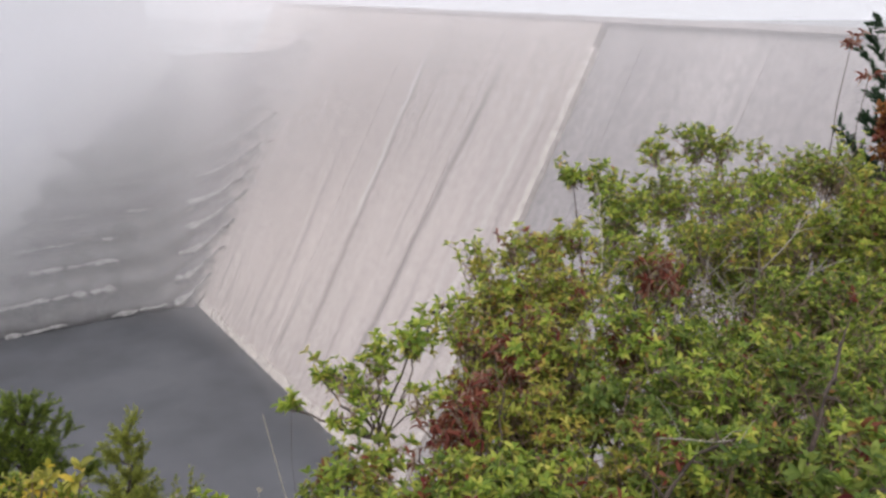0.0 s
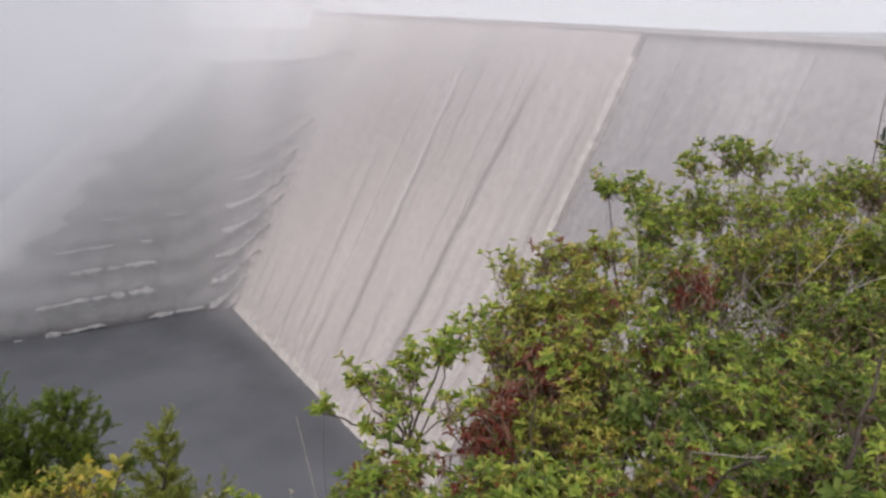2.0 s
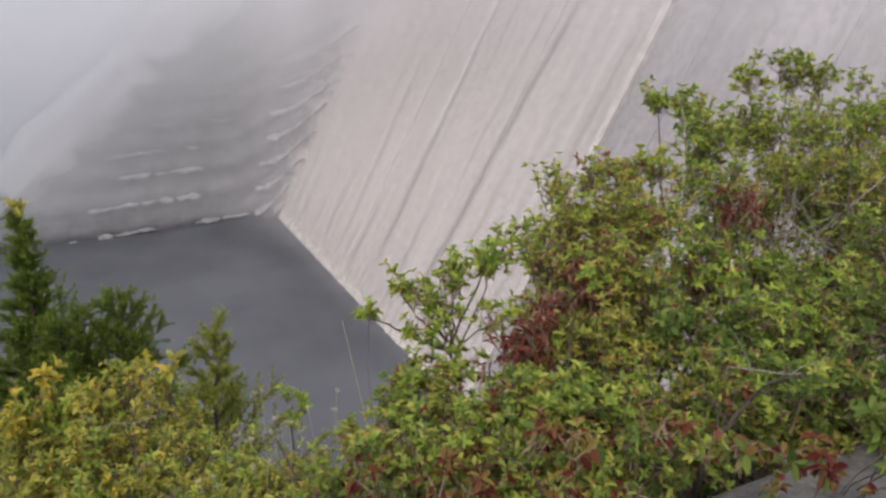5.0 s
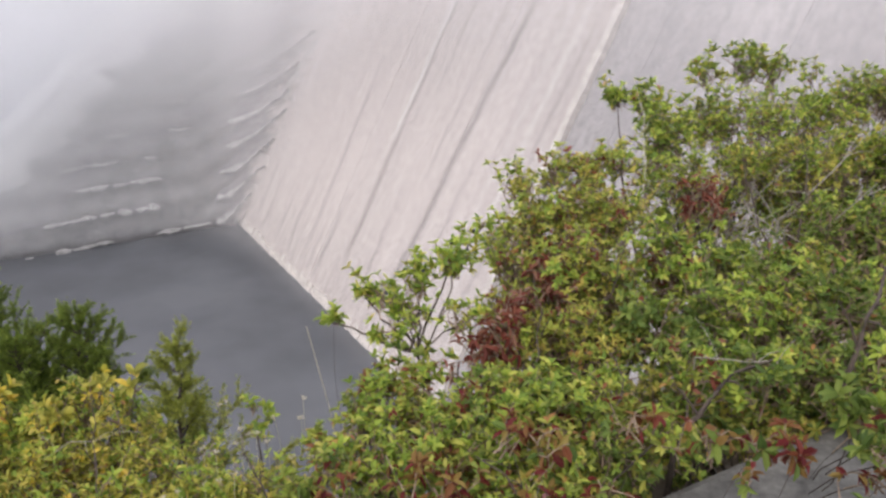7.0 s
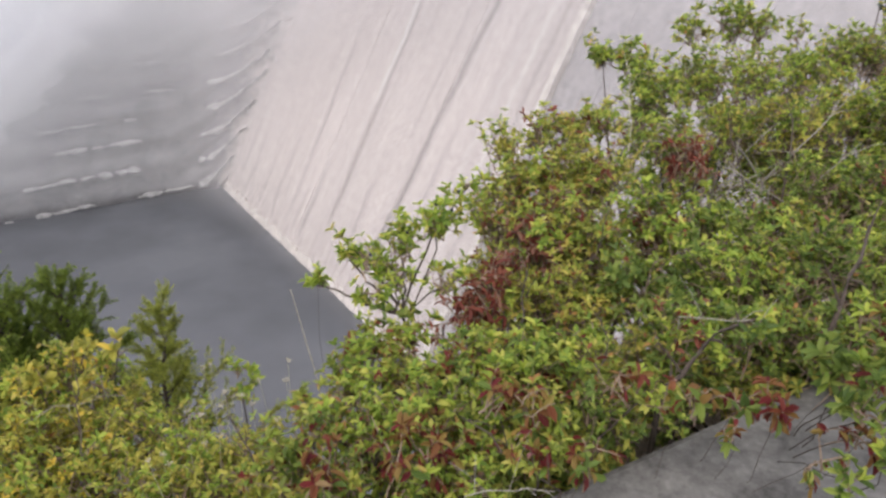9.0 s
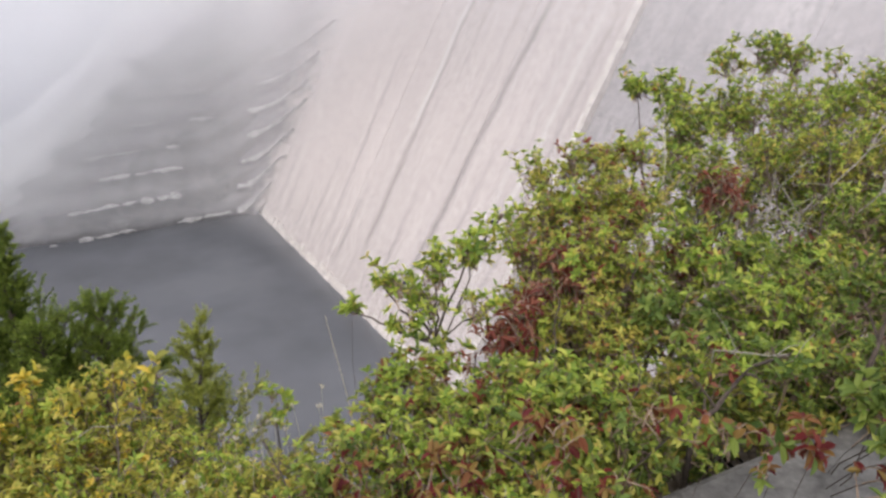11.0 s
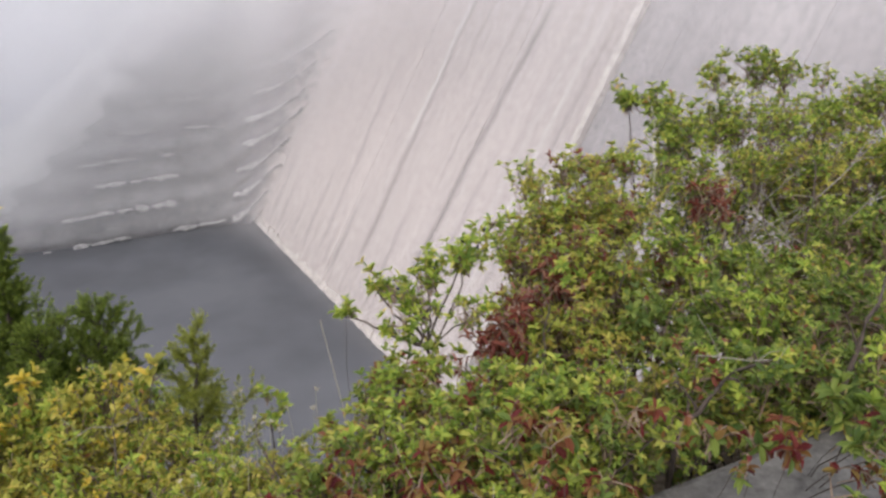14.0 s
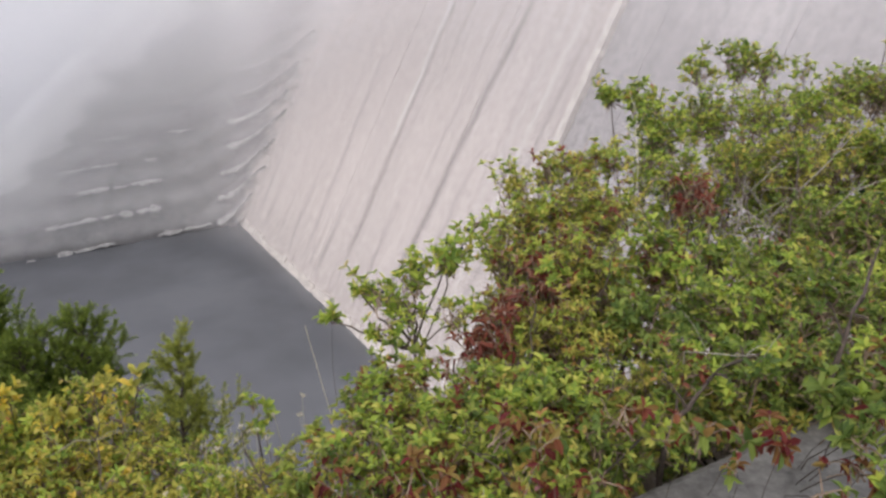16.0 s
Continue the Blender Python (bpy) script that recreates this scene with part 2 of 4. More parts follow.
# haze painted as a mottled pale grey, for the opaque backdrop sheet
FOG_PAINT = rock_like("painted_fog_haze", (0.36, 0.375, 0.405), (0.45, 0.465, 0.495), 0.012, 0.0)
SLAB = rock_like("weathered_slab_concrete", (0.035, 0.032, 0.03), (0.19, 0.178, 0.168), 7.0, 0.012, (0.32, 0.66))
SOIL = rock_like("leaf_litter_soil", (0.05, 0.036, 0.024), (0.17, 0.12, 0.075), 3.0, 0.05)
BARK = rock_like("dark_bark", (0.035, 0.025, 0.02), (0.12, 0.09, 0.07), 60.0, 0.002)
TWIG = rock_like("brown_twig", (0.13, 0.085, 0.055), (0.36, 0.27, 0.20), 30.0, 0.001)
DRY = rock_like("dry_grey_twig", (0.22, 0.19, 0.16), (0.45, 0.41, 0.36), 60.0, 0.002)
STRAW = rock_like("pale_straw", (0.45, 0.40, 0.30), (0.7, 0.64, 0.5), 60.0, 0.002)
BERRY = rock_like("dark_berry_skin", (0.01, 0.01, 0.02), (0.04, 0.035, 0.06), 80.0, 0.001)

GREEN = leaf_material("green_leaf", [(0.0, (0.15, 0.18, 0.04)), (0.35, (0.29, 0.34, 0.065)), (0.68, (0.41, 0.45, 0.085)), (0.86, (0.54, 0.49, 0.12)), (0.94, (0.48, 0.26, 0.09)), (1.0, (0.31, 0.09, 0.065))])
DEEP = leaf_material("deep_green_leaf", [(0.0, (0.075, 0.125, 0.03)), (0.5, (0.17, 0.24, 0.05)), (0.9, (0.28, 0.34, 0.075)), (1.0, (0.42, 0.42, 0.10))])
BRIGHT = leaf_material("fresh_green_leaf", [(0.0, (0.14, 0.225, 0.04)), (0.45, (0.30, 0.40, 0.065)), (0.8, (0.45, 0.53, 0.085)), (1.0, (0.60, 0.57, 0.13))])
YELLOWING = leaf_material("yellowing_leaf", [(0.0, (0.26, 0.27, 0.05)), (0.3, (0.50, 0.44, 0.06)), (0.7, (0.74, 0.56, 0.07)), (1.0, (0.78, 0.56, 0.12))])
OLIVE_LEAF = leaf_material("olive_leaf", [(0.0, (0.21, 0.21, 0.045)), (0.5, (0.42, 0.41, 0.075)), (0.85, (0.57, 0.50, 0.11)), (1.0, (0.62, 0.47, 0.12))])
CRIMSON = leaf_material("maroon_leaf", [(0.0, (0.14, 0.032, 0.026)), (0.5, (0.27, 0.075, 0.05)), (0.85, (0.30, 0.14, 0.09)), (1.0, (0.46, 0.32, 0.26))])
SCARLET = leaf_material("red_orange_leaf", [(0.0, (0.10, 0.014, 0.016)), (0.3, (0.19, 0.028, 0.03)), (0.5, (0.20, 0.075, 0.03)), (0.75, (0.27, 0.17, 0.05)), (0.93, (0.30, 0.23, 0.06)), (1.0, (0.42, 0.20, 0.21))])
NEEDLE = leaf_material("juniper_needles", [(0.0, (0.08, 0.125, 0.022)), (0.6, (0.175, 0.245, 0.038)), (1.0, (0.34, 0.40, 0.07))], 0.6, 0.35)
NEEDLE_PALE = leaf_material("pale_juniper_needles", [(0.0, (0.18, 0.22, 0.045)), (0.6, (0.36, 0.40, 0.07)), (1.0, (0.52, 0.52, 0.11))], 0.6, 0.35)
NEEDLE_DARK = leaf_material("dark_cedar_needles", [(0.0, (0.015, 0.045, 0.022)), (0.7, (0.03, 0.08, 0.035)), (1.0, (0.06, 0.11, 0.04))], 0.6, 0.2)
RUST = leaf_material("rust_leaf", [(0.0, (0.22, 0.08, 0.03)), (1.0, (0.42, 0.19, 0.05))])

WATER, wnt, wo = shader("dark_still_water")
wvec = coords(wnt)
ripple = noisy(wnt, wvec, 0.9, 3.0)
murk = noisy(wnt, wvec, 0.02, 4.0)
water_bsdf = finish(wnt, wo, ramp(wnt, murk, [(0.35, (0.070, 0.073, 0.081)), (0.65, (0.118, 0.122, 0.134))]), 0.22, ripple, 0.12, 0.15)
water_bsdf.inputs["IOR"].default_value = 1.33


# ---- mesh helpers ----
def mesh_object(name, verts, faces, material, parent=None, label="", smooth=False):
    me = bpy.data.meshes.new(name)
    me.from_pydata([tuple(map(float, v)) for v in verts], [], faces)
    me.materials.append(material)
    if smooth:
        me.polygons.foreach_set("use_smooth", [True] * len(me.polygons))
    me.update()
    ob = new(name, me)
    if parent is not None:
        ob.parent = parent
    if label:
        ob["label"] = label
    return ob


def part(name, bm, material, parent, label=""):
    me = bpy.data.meshes.new(name)
    bm.to_mesh(me)
    bm.free()
    me.materials.append(material)
    ob = new(name, me)
    ob.parent = parent
    if label:
        ob["label"] = label
    return ob


def grid(nu, nv, fn):
    verts = [fn(i / nu, j / nv) for j in range(nv + 1) for i in range(nu + 1)]
    faces = [(j * (nu + 1) + i, j * (nu + 1) + i + 1, (j + 1) * (nu + 1) + i + 1, (j + 1) * (nu + 1) + i) for j in range(nv) for i in range(nu)]
    return verts, faces


def rough_box(bm, x0, x1, y0, y1, z0, z1, nx=1, ny=1, jitter=0.0, rng=random):
    """A box cut nx by ny on its top, its top and edges shaken by jitter."""
    top = [[bm.verts.new((x0 + (x1 - x0) * i / nx + rng.uniform(-jitter, jitter) * (0 < i < nx or ny > 1) * 0.5,
                          y0 + (y1 - y0) * j / ny + rng.uniform(-jitter, jitter), z1 + rng.uniform(-jitter, jitter))) for i in range(nx + 1)] for j in range(ny + 1)]
    low = [[bm.verts.new((v.co.x, v.co.y, z0)) for v in row] for row in top]
    for j in range(ny):
        for i in range(nx):
            bm.faces.new((top[j][i], top[j][i + 1], top[j + 1][i + 1], top[j + 1][i]))
    for i in range(nx):
        bm.faces.new((low[0][i], low[0][i + 1], top[0][i + 1], top[0][i]))
        bm.faces.new((top[ny][i], top[ny][i + 1], low[ny][i + 1], low[ny][i]))
    for j in range(ny):
        bm.faces.new((top[j][0], top[j + 1][0], low[j + 1][0], low[j][0]))
        bm.faces.new((low[j][nx], low[j + 1][nx], top[j + 1][nx], top[j][nx]))


def tube(points, r0, r1, sides=5):
    """Verts and faces of a tapered tube through the points."""
    verts, faces = [], []
    pts = [Vector(p) for p in points]
    for k, p in enumerate(pts):
        d = (pts[min(k + 1, len(pts) - 1)] - pts[max(k - 1, 0)]).normalized()
        a = d.orthogonal().normalized()
        b = d.cross(a)
        r = r0 + (r1 - r0) * k / (len(pts) - 1)
        for s in range(sides):
            w = 2 * math.pi * s / sides
            verts.append(p + a * (r * math.cos(w)) + b * (r * math.sin(w)))
        if k:
            for s in range(sides):
                q = (s + 1) % sides
                faces.append(((k - 1) * sides + s, (k - 1) * sides + q, k * sides + q, k * sides + s))
    return verts, faces


def merged(pieces):
    verts, faces = [], []
    for v, f in pieces:
        n = len(verts)
        verts.extend(v)
        faces.extend([tuple(i + n for i in face) for face in f])
    return verts, faces


def thing(name, at, label, category, group="", kind=""):
    ob = new(name)
    ob.location = at
    ob.empty_display_size = 0.2
    return tagged(ob, label, category, group, kind)


# ---- the large structure ----
EDGE_SLOPE, EDGE_Y, SLAB_Z = 0.583, 1.26, 98.60


def ground_height(x, y):
    e = y - (EDGE_Y + EDGE_SLOPE * x)
    fall = 0.95 - 0.5 * min(1.0, max(0.0, (x + 0.2) / 0.6))
    if e < 0:
        z = 98.25
    elif e < 1.6:
        z = 98.25 - fall * e
    else:
        z = 98.25 - 1.6 * fall - 1.28 * (e - 1.6)
    z -= 0.35 * max(0.0, min(2.0, -x - 0.6)) * (1 if e > -0.4 else 0)
    return z + 0.10 * noise.noise((x * 0.9, y * 0.9, 3.1)) + (1.2 * noise.noise((x * 0.08, y * 0.08, 1.0)) if e > 6 else 0)


def hillside(u, v):
    x = -3.0 + math.copysign(abs(2 * u - 1) ** 2.2, u - 0.5) * 240
    y = -12 + 150 * v ** 2.2
    return (x, y, max(ground_height(x, y), -6.0))


verts, faces = grid(150, 120, hillside)
tagged(mesh_object("ground", verts, faces, SOIL, smooth=True), "steep hillside of dark soil and leaf litter above the water", "ground", kind="structure")

verts, faces = grid(60, 60, lambda u, v: (-2400 + 4800 * u, -2400 + 4800 * v, 0.0))
tagged(mesh_object("water", verts, faces, WATER), "dark grey still water below the dam", "water", kind="structure")

# the dam's frame: x along its axis towards the viewer's side, y up the downstream slope, z out of the face
TOE = Vector((-80.64, 233.66, 0.0))
AXIS = Vector((0.5784, -0.8158, 0.0))
UP = Vector((0.8158 * 0.57, 0.5784 * 0.57, 1.0)).normalized()
OUT = UP.cross(AXIS).normalized()
if OUT.z < 0:
    OUT = -OUT
FACE = Matrix((AXIS, UP, OUT)).transposed().to_4x4()
FACE.translation = TOE
HEIGHT = 93.0 / UP.z

dam = thing("dam", (0, 0, 0), "tall pale concrete gravity dam with streaked sloping face, fading into mist", "dam", kind="structure")
dam.matrix_world = FACE
rng = random.Random(4)


def dam_panel(name, x0, x1, z, material, label=""):
    bm = bmesh.new()
    rough_box(bm, x0, x1, -6.0, HEIGHT, z - 3.0, z, 2, 14, 0.03, rng)
    return part(name, bm, material, dam, label)


# spillway monoliths, each a strip from toe to crest with an open joint between
joints = [-45, -31, -18, -7, 4.5, 16.5, 29.0, 41.5, 54.0, 66.5, 79.0, 92.5, 105.5, 121.9]
for a, b in zip(joints, joints[1:]):
    dam_panel("concrete_panel", a + 0.03, b - 0.03, rng.uniform(-0.12, 0.05), SPILLWAY)
# training wall beside the spillway: two low kerbs
for x, w, h in ((122.4, 0.9, 0.5),):
    bm = bmesh.new()
    rough_box(bm, x - w, x + w, -4.0, HEIGHT - 6, -1.0, h, 1, 40, 0.12, rng)
    part("training_wall", bm, KERB, dam, "narrow pale concrete wall")
# the shoulder of the dam lies deeper than the spillway
shoulder = [123.1, 134, 147, 161, 175, 189, 203, 217]
for a, b in zip(shoulder, shoulder[1:]):
    dam_panel("shoulder_panel", a + 0.03, b - 0.03, -0.9 + rng.uniform(-0.1, 0.1), SHOULDER, "grey damp concrete")
# crest with its parapet
bm = bmesh.new()
rough_box(bm, -45, 217, HEIGHT - 0.4, HEIGHT + 0.8, -9.0, 0.3, 60, 1, 0.05, rng)
part("crest_parapet", bm, SHOULDER, dam, "grey concrete parapet")
# broken pale sill along the waterline
for k in range(64):
    x = -1 + k * 1.85
    bm = bmesh.new()
    rough_box(bm, x, x + 1.75, -1.2, rng.uniform(1.2, 2.8), -1.5, rng.uniform(0.2, 0.45), 2, 2, 0.12, rng)
    part("sill_block", bm, KERB, dam)

# far bank: a steep rock face with pale benches; x along the shore, y up the slope
SHORE = Vector((-0.8956, -0.4448, 0.0))
RISE = Vector((-0.4448 * 0.4, 0.8956 * 0.4, 1.0)).normalized()
BOUT = SHORE.cross(RISE).normalized()
if BOUT.y > 0:
    BOUT = -BOUT
BANKM = Matrix((SHORE, RISE, BOUT)).transposed().to_4x4()
BANKM.translation = TOE
bank = thing("rock_bank", (0, 0, 0), "steep wet grey rock bank with pale horizontal benches", "rock bank", kind="structure")
bank.matrix_world = BANKM


def bank_point(u, v):
    s = -58 + 190 * u
    top = min(84.0, max(8.0, 83.0 - 0.82 * s))
    y = -4 + (top + 4) * v
    k = noise.noise((s * 0.06, y * 0.06, 0.5)) * 1.6 + noise.noise((s * 0.25, y * 0.3, 2.5)) * 0.7
    step = 0.9 * math.sin(2 * math.pi * (y - 0.42 * max(0.0, 12 - s)) / 8.6)
    return (s, y, k + step - 0.6)


verts, faces = grid(120, 70, bank_point)
mesh_object("rock_face", verts, faces, BANK, bank, smooth=True)
# rough lining that rounds the corner between rock and dam; u runs from the rock to the dam, h is the height
TO_BANK = BANKM.inverted()


def fillet(u, h, proud=0.0):
    u = min(1.0, max(0.0, u))
    corner_s, corner_x = -0.5146 * h, -0.3149 * h
    b = TOE + RISE * (h / RISE.z) + SHORE * (corner_s + 9.0 + 0.20 * h + 1.5 * noise.noise((h * 0.2, 0, 3)))
    d = TOE + UP * (h / UP.z) + AXIS * (corner_x + 2.0 + 0.30 * h + (1.5 + 0.05 * h) * noise.noise((h * 0.35, 2, 3)) + (0.8 + 0.03 * h) * noise.noise((h * 1.3, 5, 3)))
    c = TOE + UP * (h / UP.z) + AXIS * corner_x
    p = b * (1 - u) ** 2 + c * (2 * u * (1 - u)) + d * u ** 2
    out = (BOUT * (1 - u) + OUT * u).normalized()
    return TO_BANK @ (p + out * (proud + 1.0 * abs(math.sin(math.pi * u)) ** 0.5 - 1.2 * (1 - u) ** 4 - 0.25 * u ** 6))


def climbing(u, level):
    """Height of the bench line that leaves the rock at this level and sweeps up beside the dam."""
    return level + 1.0 * u + (9.0 + 0.10 * level) * u ** 2.2


def lining_point(u, v):
    level = -4 + 76 * v
    relief = 0.55 * math.sin(2 * math.pi * level / 7.6) + 0.9 * noise.noise((u * 3, level * 0.12, 0.5)) + 0.4 * noise.noise((u * 9, level * 0.5, 1.5))
    return fillet(u, min(91.0, climbing(u, level)), relief * (1 - u ** 3))


verts, faces = grid(36, 110, lining_point)
lining = mesh_object("concrete_lining", verts, faces, LINING, bank, "rough grey concrete lining", smooth=True)
uv = lining.data.uv_layers.new(name="UVMap")
for loop in lining.data.loops:
    uv.data[loop.index].uv = ((loop.vertex_index % 37) / 36, (loop.vertex_index // 37) / 110)
# pale edge where the rock face ends against the slope behind it
bm = bmesh.new()
prev = None
for k in range(60):
    s = -2 + 82 * k / 59
    y = 82.0 - 0.82 * s
    w = 5.5 + 2.2 * noise.noise((s * 0.1, 0, 7))
    ring = [bm.verts.new((s + dx, y + dy, z)) for dx, dy, z in ((-w * 0.9, -w * 1.1 - 2.0 * noise.noise((s * 0.4, 3, 1)), -2.0), (-w * 0.3, -w * 0.3, 1.0), (w * 0.6, w * 0.8, 1.2), (w * 1.3, w * 1.6, -8.0))]
    if prev:
        for i in range(3):
            bm.faces.new((prev[i], prev[i + 1], ring[i + 1], ring[i]))
    prev = ring
part("rock_rim", bm, RIM, bank, "pale rim of the rock face")


def bench(path, s0, s1, half):
    """One bench: a low rounded shelf that follows path(s) on the rock face."""
    bm = bmesh.new()
    n = max(3, int((s1 - s0) / 1.2))
    rows = []
    for k in range(n + 1):
        q = s0 + (s1 - s0) * k / n
        y = path(q) + rng.uniform(-0.3, 0.3)
        h = 1.6 * half * rng.uniform(0.5, 1.25) * (0.25 + 0.75 * math.sin(math.pi * (0.06 + 0.88 * k / n)))
        rows.append([bm.verts.new(p) for p in ((q, y - h, 0.2), (q, y - h * 0.7, 1.5), (q, y + h * 0.6, 1.3), (q, y + h, 0.2))])
    for r0, r1 in zip(rows, rows[1:]):
        for i in range(3):
            bm.faces.new((r0[i], r1[i], r1[i + 1], r0[i + 1]))
    bm.faces.new(rows[0])
    bm.faces.new(rows[-1][::-1])
    part("rock_bench", bm, BENCH, bank)


# broken level benches along the shore
for level, start, end, weight in ((1.0, 9, 62, 0.75), (9.6, 24, 58, 0.9), (18.4, 22, 48, 0.6), (25.5, 12, 46, 0.5), (33.5, 10, 38, 0.45), (42.5, 6, 28, 0.4), (51.5, 4, 20, 0.35)):
    s = start
    while s < end:
        length = rng.uniform(3.0, 10.0)
        if rng.random() < 0.85:
            bench(lambda q: level + 0.0012 * (q - 20) * (30 - q) + (0.05 * max(0.0, 30 - q) if level < 3 else 0.0), s, s + length, rng.uniform(0.4, 1.0) * weight)
        s += length + rng.uniform(-0.6, 1.6)
# bright benches that sweep up round the corner beside the dam
for level, strength in ((1.8, 1.0), (9.2, 0.95), (16.6, 0.85), (24.4, 0.8), (31.8, 0.65), (39.6, 0.55), (47.2, 0.45)):
    bm = bmesh.new()
    rows = []
    n = 40
    u0, u1 = rng.uniform(0.0, 0.08), rng.uniform(0.86, 0.97)
    for k in range(n + 1):
        u = u0 + (u1 - u0) * k / n
        h = climbing(max(u, 0.0), level) + rng.uniform(-0.10, 0.10)
        half = strength * (0.55 + 0.55 * noise.noise((u * 7, level, 4.0)) + 0.5 * math.sin(math.pi * min(1.0, u * 1.5))) * (1 - 0.75 * k / n) * rng.uniform(0.8, 1.2)
        half = max(0.15, half * 1.8)
        rows.append([bm.verts.new(fillet(u, h + dh, z)) for dh, z in ((-half, -0.6), (-half * 0.7, 1.2), (half * 0.6, 1.1), (half, -0.6))])
    for r0, r1 in zip(rows, rows[1:]):
        for i in range(3):
            bm.faces.new((r0[i], r1[i], r1[i + 1], r0[i + 1]))
    part("rock_bench", bm, BENCH, bank)

# behind the bank only fog: an opaque sheet, haze painted in its colour
def fog_sheet(u, v):
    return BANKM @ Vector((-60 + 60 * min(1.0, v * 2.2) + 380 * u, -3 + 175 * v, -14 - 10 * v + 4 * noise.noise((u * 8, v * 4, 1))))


verts, faces = grid(40, 16, fog_sheet)
tagged(mesh_object("backdrop", verts, faces, FOG_PAINT, smooth=True), "opaque pale grey sheet painted as fog haze behind the far bank", "fog", kind="structure")


# ---- mist ----
def mist_point(u, v, layer):
    """A billowing curtain some metres off the bank and the dam, rounding their corner at u = 0.5 and leaning back less than they do."""
    away, side = Vector((0.4448, -0.8956, 0.0)), Vector((-0.8158, -0.5784, 0.0))
    w = (u - 0.5) * 2
    gap = 1.8 + 2.0 * layer + 6.0 * v
    soft = math.sqrt(w * w + 0.006)
    left, right = 0.5 * (soft - w), 0.5 * (soft + w)
    p = TOE + away * gap + side * gap + SHORE * (left * 330) + AXIS * (right * 270) + Vector((0.14, 0.33, 1.0)) * (-0.5 + 140 * v)
    return p + (away + side) * v * 2.0 * noise.noise((u * 6, v * 3, 2.0))


NU, NV = 120, 30
verts, faces = merged([grid(NU, NV, lambda u, v: mist_point(u, v, layer)) for layer in range(3)])
mist = mesh_object("mist", verts, faces, mist_material("thin_white_mist"), smooth=True)
uv = mist.data.uv_layers.new(name="UVMap")
for loop in mist.data.loops:
    i = loop.vertex_index % ((NU + 1) * (NV + 1))
    uv.data[loop.index].uv = ((i % (NU + 1)) / NU, (i // (NU + 1)) / NV)
tagged(mist, "soft white mist drifting before the bank and the upper dam", "mist", kind="stuff")

# ---- plants ----
LEAF = np.array([(0, 0, 0), (0.28, -0.75, 0.16), (0.30, 0, 0), (0.28, 0.75, 0.16), (0.68, -0.78, 0.10), (0.70, 0, -0.05), (0.68, 0.78, 0.10), (1, 0, -0.16)])
LEAF_FACES = [(0, 1, 2), (0, 2, 3), (1, 4, 5, 2), (2, 5, 6, 3), (4, 7, 5), (5, 7, 6)]


def frames_of(direction, up_hint):
    """Rotation matrices (n, 3, 3) with columns along the leaf, across it and its normal."""
    d = direction / (np.linalg.norm(direction, axis=1)[:, None] + 1e-9)
    s = np.cross(up_hint, d)
    s /= np.linalg.norm(s, axis=1)[:, None] + 1e-9
    return np.stack([d, s, np.cross(d, s)], axis=2)


def leaves_mesh(name, places, mats, lengths, widths, material, parent, label=""):
    shape = LEAF[None] * np.stack([lengths, widths * 0.5, lengths], axis=1)[:, None, :]
    verts = np.einsum("nij,nkj->nki", mats, shape) + places[:, None, :]
    n, k = len(places), len(LEAF)
    corners = np.array([q for f in LEAF_FACES for q in f])
    starts = np.cumsum([0] + [len(f) for f in LEAF_FACES[:-1]])
    me = bpy.data.meshes.new(name)
    me.vertices.add(n * k)
    me.vertices.foreach_set("co", verts.astype(np.float32).ravel())
    me.loops.add(n * len(corners))
    me.loops.foreach_set("vertex_index", (np.arange(n)[:, None] * k + corners).astype(np.int32).ravel())
    me.polygons.add(n * len(LEAF_FACES))
    me.polygons.foreach_set("loop_start", (np.arange(n)[:, None] * len(corners) + starts).astype(np.int32).ravel())
    me.materials.append(material)
    me.update(calc_edges=True)
    me.validate()
    ob = new(name, me)
    if parent is not None:
        ob.parent = parent
    if label:
        ob["label"] = label
    return ob


def twigs_in(rs, centre, radius, root, count, spread_up=0.35, flat=0.85):
    """Twigs inside one clump: start near its lower heart, end on its outside. Each is an array of points."""
    c, out = np.array(centre), []
    for _ in range(count):
        d = rs.normal(size=3)
        d[2] = d[2] * flat + spread_up
        d /= np.linalg.norm(d)
        reach = rs.uniform(1.1, 1.6) if rs.uniform() < 0.14 else rs.uniform(0.4, 1.08)
        end = c + d * radius * reach
        begin = c + (np.array(root) - c) * min(0.5, 0.6 * radius / (np.linalg.norm(np.array(root) - c) + 1e-6)) + rs.normal(size=3) * radius * 0.25
        bend = rs.normal(size=3) * radius * 0.12 + np.array([0, 0, radius * 0.12])
        s = np.linspace(0, 1, 6)[:, None]
        out.append(begin * (1 - s) + end * s + bend * (4 * s * (1 - s)))
    return out


